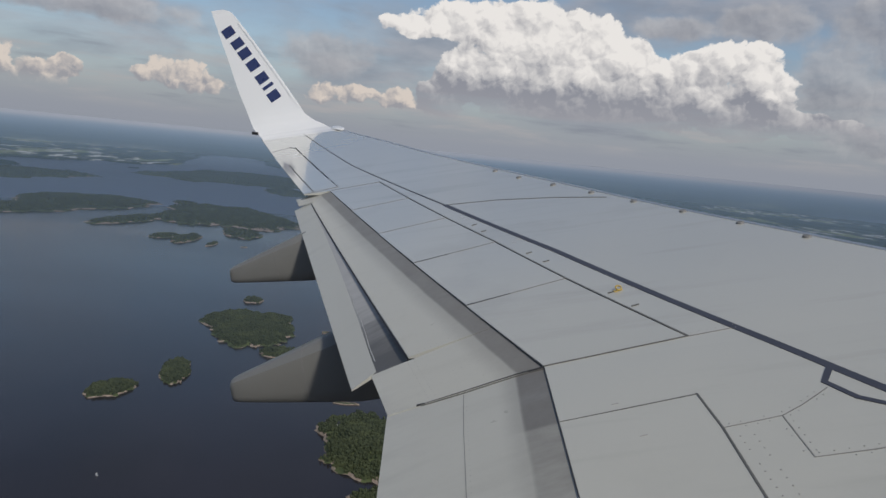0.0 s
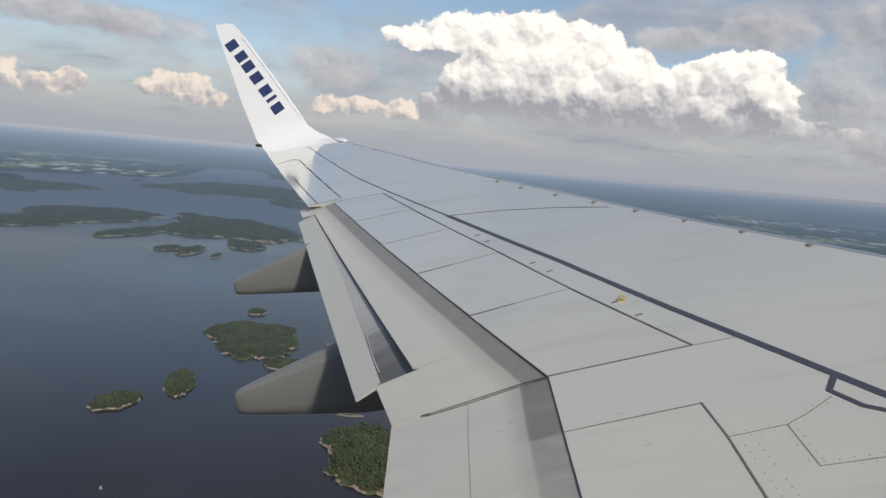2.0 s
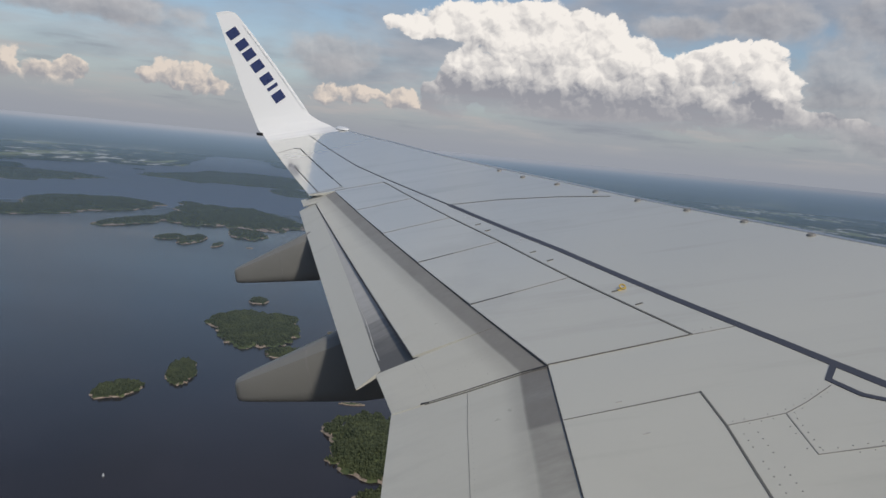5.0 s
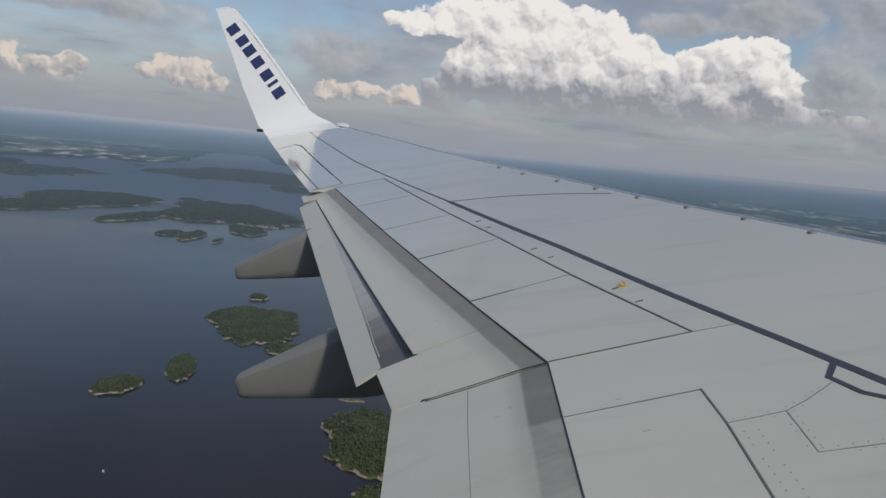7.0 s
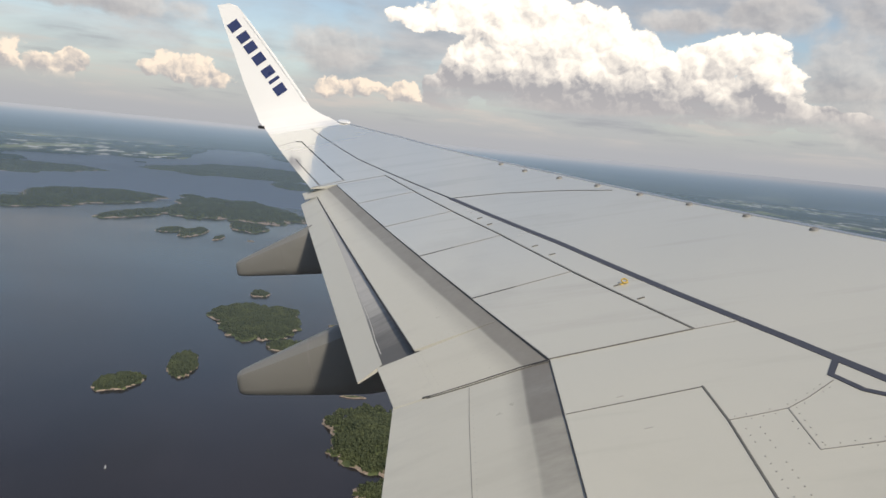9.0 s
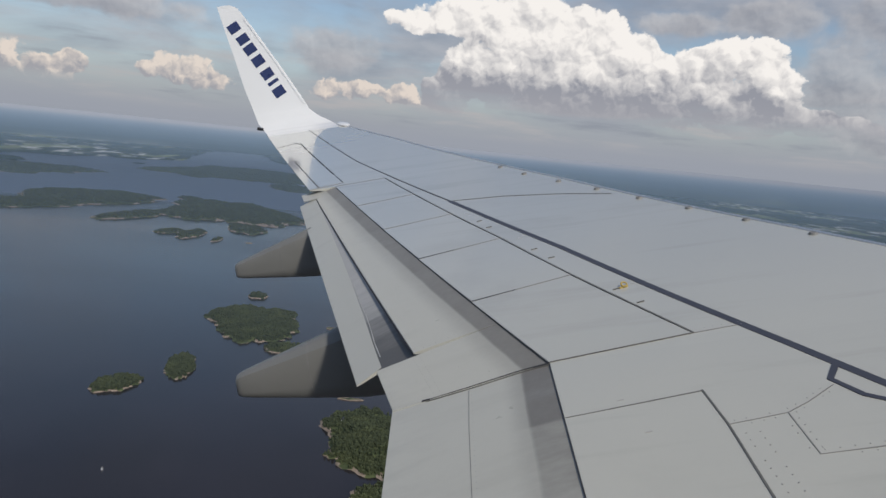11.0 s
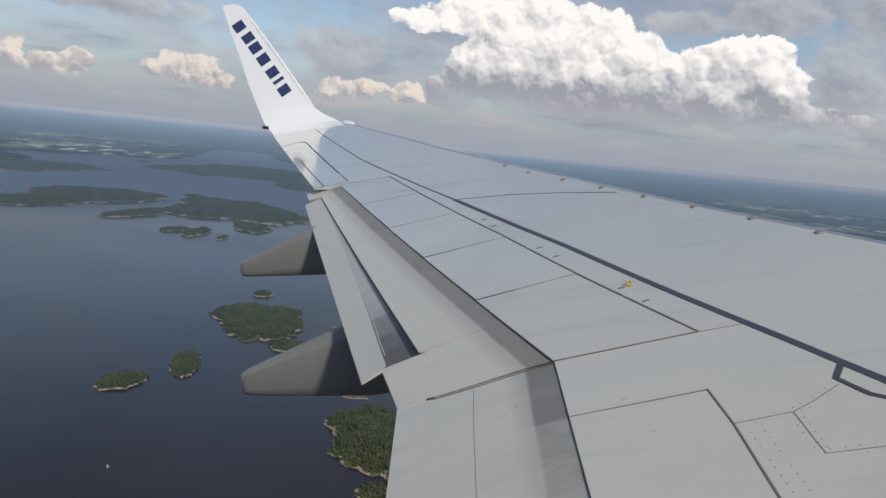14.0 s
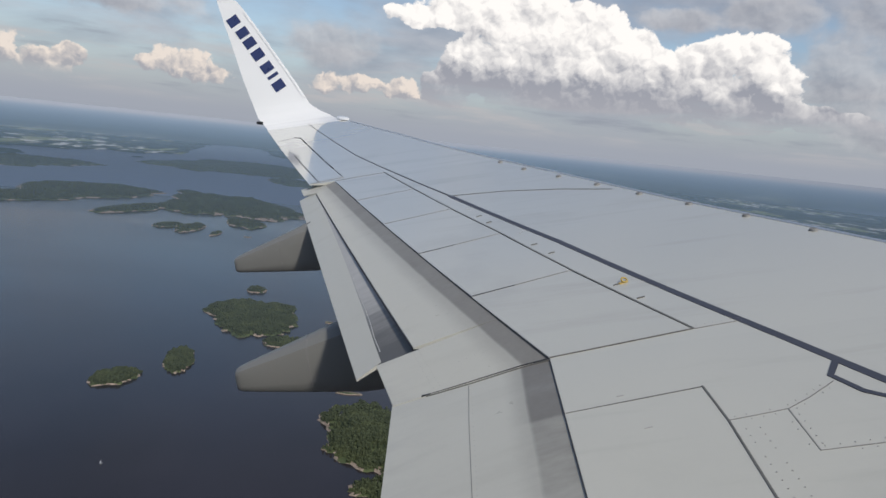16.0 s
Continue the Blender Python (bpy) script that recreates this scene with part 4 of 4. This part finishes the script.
def island(label, blobs, gap, height, seed, rocky=0.5, meadow=0.0, trees=True):
    """A rocky, wooded island of one or more rounded lobes: (x, y, half length, half width, turn)."""
    r = random.Random(seed)
    verts, faces, slots, pts, sizes = [], [], [], [], []
    for bi, (cx, cy, a, b, turn) in enumerate(blobs):
        seg = max(28, min(110, int((a + b) * 0.5)))
        rings = [0.0, 0.3, 0.55, 0.75, 0.86, 0.92, 0.96, 1.0, 1.05]
        ca, sa = math.cos(radians(turn)), math.sin(radians(turn))
        size = (a + b) / 2

        def radius(th):
            c, s = math.cos(th), math.sin(th)
            v = Vector((c * 1.6 + seed * 3.1, s * 1.6 + bi * 5.7, 2.2))
            w = Vector((c * 6 + seed, s * 6 + bi, 9.1))
            return 1 + 0.30 * noise.noise(v) + 0.20 * noise.noise(w) + 0.09 * noise.noise(w * 3)

        def ground_at(f, th):
            rr = radius(th) * f
            u, v = math.cos(th) * a * rr, math.sin(th) * b * rr
            x, y = cx + u * ca - v * sa, cy + u * sa + v * ca
            h = min(26.0 if size > 300 else 14.0, size * 0.10)
            z = h * (1 - f * f) * (1 + 0.5 * noise.noise(Vector((x, y, 0)) * (2.5 / size))) + (1.6 if f < 0.99 else (-0.2 if f < 1.02 else -3.0))
            return (x, y, z)

        o = len(verts)
        verts.append(ground_at(0, 0))
        for f in rings[1:]:
            for k in range(seg):
                p = ground_at(f, 2 * math.pi * k / seg)
                if 0.9 < f < 1.02:
                    p = (p[0], p[1], p[2] + r.uniform(0, 1.2))
                verts.append(p)
        for k in range(seg):
            faces.append((o, o + 1 + k, o + 1 + (k + 1) % seg))
            slots.append(0)
        for q in range(len(rings) - 2):
            for k in range(seg):
                i0, i1 = o + 1 + q * seg + k, o + 1 + q * seg + (k + 1) % seg
                faces.append((i0, i0 + seg, i1 + seg, i1))
                th = 2 * math.pi * k / seg
                bare = noise.noise(Vector((math.cos(th) * 4 + seed * 2.3, math.sin(th) * 4, bi * 3.3))) + rocky - 0.35
                deep = (9, 9, 9, 0.62, 0.42, 0.22, 0.02, -0.12)[q]
                slots.append(1 if bare > deep and q >= 2 else 0)
        if trees:
            n = int(math.pi * a * b / gap ** 2)
            for _ in range(n):
                f, th = math.sqrt(r.random()) * 0.97, r.random() * 2 * math.pi
                bare = noise.noise(Vector((math.cos(th) * 4 + seed * 2.3, math.sin(th) * 4, bi * 3.3))) + rocky - 0.35
                if f > 0.99 - max(0, bare - 0.1) * 0.14 * min(1, 60 / size):
                    continue
                x, y, z = ground_at(f, th)
                open_ = noise.noise(Vector((x / 55 + seed, y / 55, 3)))
                if open_ > 0.38 - meadow and r.random() < 0.85:
                    continue
                pts.append((x, y, z))
                sizes.append(height * r.uniform(0.55, 1.15) * (0.7 if f > 0.9 else 1.0))
    thing = new("island", mesh_of("island", place(verts), faces, [FLOOR if meadow < 0.2 else MEADOW, ROCK], None, True, slots))
    tagged(thing, label, "island", "islands in the lake")
    if pts:
        V, F2 = tree_field(np.array(pts), np.array(sizes), seed)
        w = part("tree_cover", mesh_of("tree_cover", place(V), F2, [TREES], None, False), thing, "dense dark green mixed woods")
        w["kind"] = "stuff"
    return thing


island("wooded island with a pale granite shore", [(-572, 2366, 132, 235, 15), (-689, 2451, 16, 40, 20)], 3.2, 9, 1, 0.5)
island("tiny wooded islet with bare rock", [(-658, 2755, 35, 43, 3)], 4.5, 10, 2, 0.8)
island("low wooded islet with rocky ends", [(-413, 2098, 65, 48, 2)], 4.6, 11, 3, 0.7)
island("small round island covered with dark trees", [(-632, 1858, 36, 100, 12)], 3.1, 9, 4, 0.5)
island("small wooded island with rocks at its tip", [(-724, 1690, 44, 62, -10)], 3.1, 9, 5, 0.65)
island("bare pale rock skerry in the water", [(-333, 2386, 12, 10, 0)], 9, 3, 6, 2.0, 0, False)
island("wooded headland with cliffs and a clearing", [(-89, 1487, 99, 183, 23), (23, 1277, 132, 59, 5), (-172, 1412, 20, 16, 0)], 2.9, 9, 7, 0.6, 0.12)
island("low bare rock skerry off the headland", [(-183, 1739, 29, 7, 5)], 9, 3, 8, 2.0, 0, False)
island("long wooded island with a pale shoreline", [(-2560, 5480, 470, 460, 50), (-2700, 4750, 330, 250, 41)], 11, 15, 9, 0.5)
island("large wooded island with bays and rocky points", [(-1929, 4701, 347, 95, 75), (-1669, 5105, 225, 399, 21), (-1441, 5400, 392, 700, 33), (-2009, 5974, 73, 147, 41), (-1181, 4518, 113, 174, 30)], 12, 15, 10, 0.5)
island("small low islet covered in trees", [(-1507, 4153, 94, 51, 68)], 7, 12, 11, 0.5)
island("small wooded islet with a rocky shore", [(-1378, 4129, 184, 57, 87)], 7, 12, 12, 0.65)
island("tiny rocky islet with few trees", [(-1202, 4024, 86, 18, 90)], 7, 9, 13, 0.9)
island("bare pale rock skerry in the water", [(-1030, 4023, 18, 12, 0)], 9, 3, 14, 2.0, 0, False)
island("far wooded island behind the sound", [(-2650, 9800, 900, 1350, 5), (-1980, 9250, 520, 700, 0), (-3250, 9050, 420, 330, 10)], 24, 17, 15, 0.3)
island("far wooded point across the water", [(-1620, 8076, 237, 423, 27)], 20, 16, 16, 0.3)
island("far wooded cape across the water", [(-4500, 7350, 900, 820, 30), (-3950, 7650, 420, 330, 20)], 22, 16, 17, 0.3)
# astern: the skerries and headlands passed earlier
island("low rocky skerry with a few trees", [(-840, 1275, 26, 12, 70), (-868, 1322, 9, 7, 0)], 5, 7, 20, 1.2)
island("bare pale rock skerry in the water", [(-885, 1190, 10, 7, 20)], 9, 3, 21, 2.0, 0, False)
island("small rocky island with scattered trees", [(-905, 1040, 30, 46, 15)], 4.5, 8, 22, 0.9)
island("wooded headland with a green meadow", [(-2019, 1471, 130, 245, 10), (-2134, 1240, 173, 130, 0)], 6, 14, 18, 0.55)
island("narrow wooded island with rocky edges", [(-1615, 1341, 72, 187, 25)], 6, 13, 19, 0.6)


# ---------------------------------------------------------------- a small sailing boat and a cottage
def sailing_boat(x, y):
    boat = tagged(new("sailing_boat"), "small white sailing boat under sail", "boat")
    boat.location, boat.scale = tuple(place([(x, y, 0)])[0]), (0.3, 0.3, 0.3)
    L, W = 4.2, 1.1
    verts, faces = [], []
    for i in range(9):
        f = i / 8
        w = W * math.sin(math.pi * (0.12 + 0.88 * f) * 0.98) ** 0.6 * (1 if f < 0.98 else 0.1)
        for (k, h) in ((-1, 0.9), (-0.6, 0.0), (0.6, 0.0), (1, 0.9)):
            verts.append((L * (2 * f - 1), w * k, h + 0.25 * f))
    for i in range(8):
        faces += [(4 * i + k, 4 * i + (k + 1) % 4, 4 * i + 4 + (k + 1) % 4, 4 * i + 4 + k) for k in range(4)]
    faces += [(0, 1, 2, 3), (32, 33, 34, 35)]
    part("hull", tidy(mesh_of("hull", verts, faces, [WHITE])), boat)
    part("mast", tidy(mesh_of("mast", [(0.6 + 0.06 * a, 0.06 * b, z) for z in (0.5, 11.0) for (a, b) in ((1, 0), (0, 1), (-1, 0), (0, -1))],
                              [(0, 1, 5, 4), (1, 2, 6, 5), (2, 3, 7, 6), (3, 0, 4, 7), (4, 5, 6, 7)], [POLISHED])), boat)
    sv, sf = [], []
    for i in range(7):
        f = i / 6
        for j in range(5):
            g = j / 4
            belly = 0.5 * math.sin(math.pi * g) * (1 - f)
            for o in (-0.015, 0.015):
                sv.append((0.5 - g * 4.0 * (1 - f), belly + o, 1.8 + f * 9.0))
    at = lambda i, j, o: (i * 5 + j) * 2 + o
    for i in range(6):
        for j in range(4):
            for o in (0, 1):
                sf.append((at(i, j, o), at(i + 1, j, o), at(i + 1, j + 1, o), at(i, j + 1, o)))
    part("sail", mesh_of("sail", sv, sf, [WHITE], smooth=True), boat, "white triangular mainsail")
    return boat


def cottage(x, y, z):
    house = tagged(new("cottage"), "small white cottage among the trees", "cottage")
    house.location, house.scale = tuple(place([(x, y, z)])[0]), (0.6, 0.6, 0.6)
    w, l, h = 3.2, 5.0, 3.0
    part("wall", mesh_of("wall", [(sx * w, sy * l, zz) for zz in (-3, h) for (sx, sy) in ((-1, -1), (1, -1), (1, 1), (-1, 1))],
                         [(0, 1, 5, 4), (1, 2, 6, 5), (2, 3, 7, 6), (3, 0, 4, 7)], [WHITE]), house)
    part("roof", tidy(mesh_of("roof", [(-w - .4, -l - .4, h - .2), (w + .4, -l - .4, h - .2), (w + .4, l + .4, h - .2), (-w - .4, l + .4, h - .2), (0, -l - .4, h + 2.2), (0, l + .4, h + 2.2)],
                              [(0, 4, 5, 3), (1, 2, 5, 4), (0, 1, 4), (2, 3, 5), (0, 3, 2, 1)], [RUBBER])), house, "dark pitched roof")
    return house


sailing_boat(-557, 1257)
cottage(-178, 1570, 12.0)
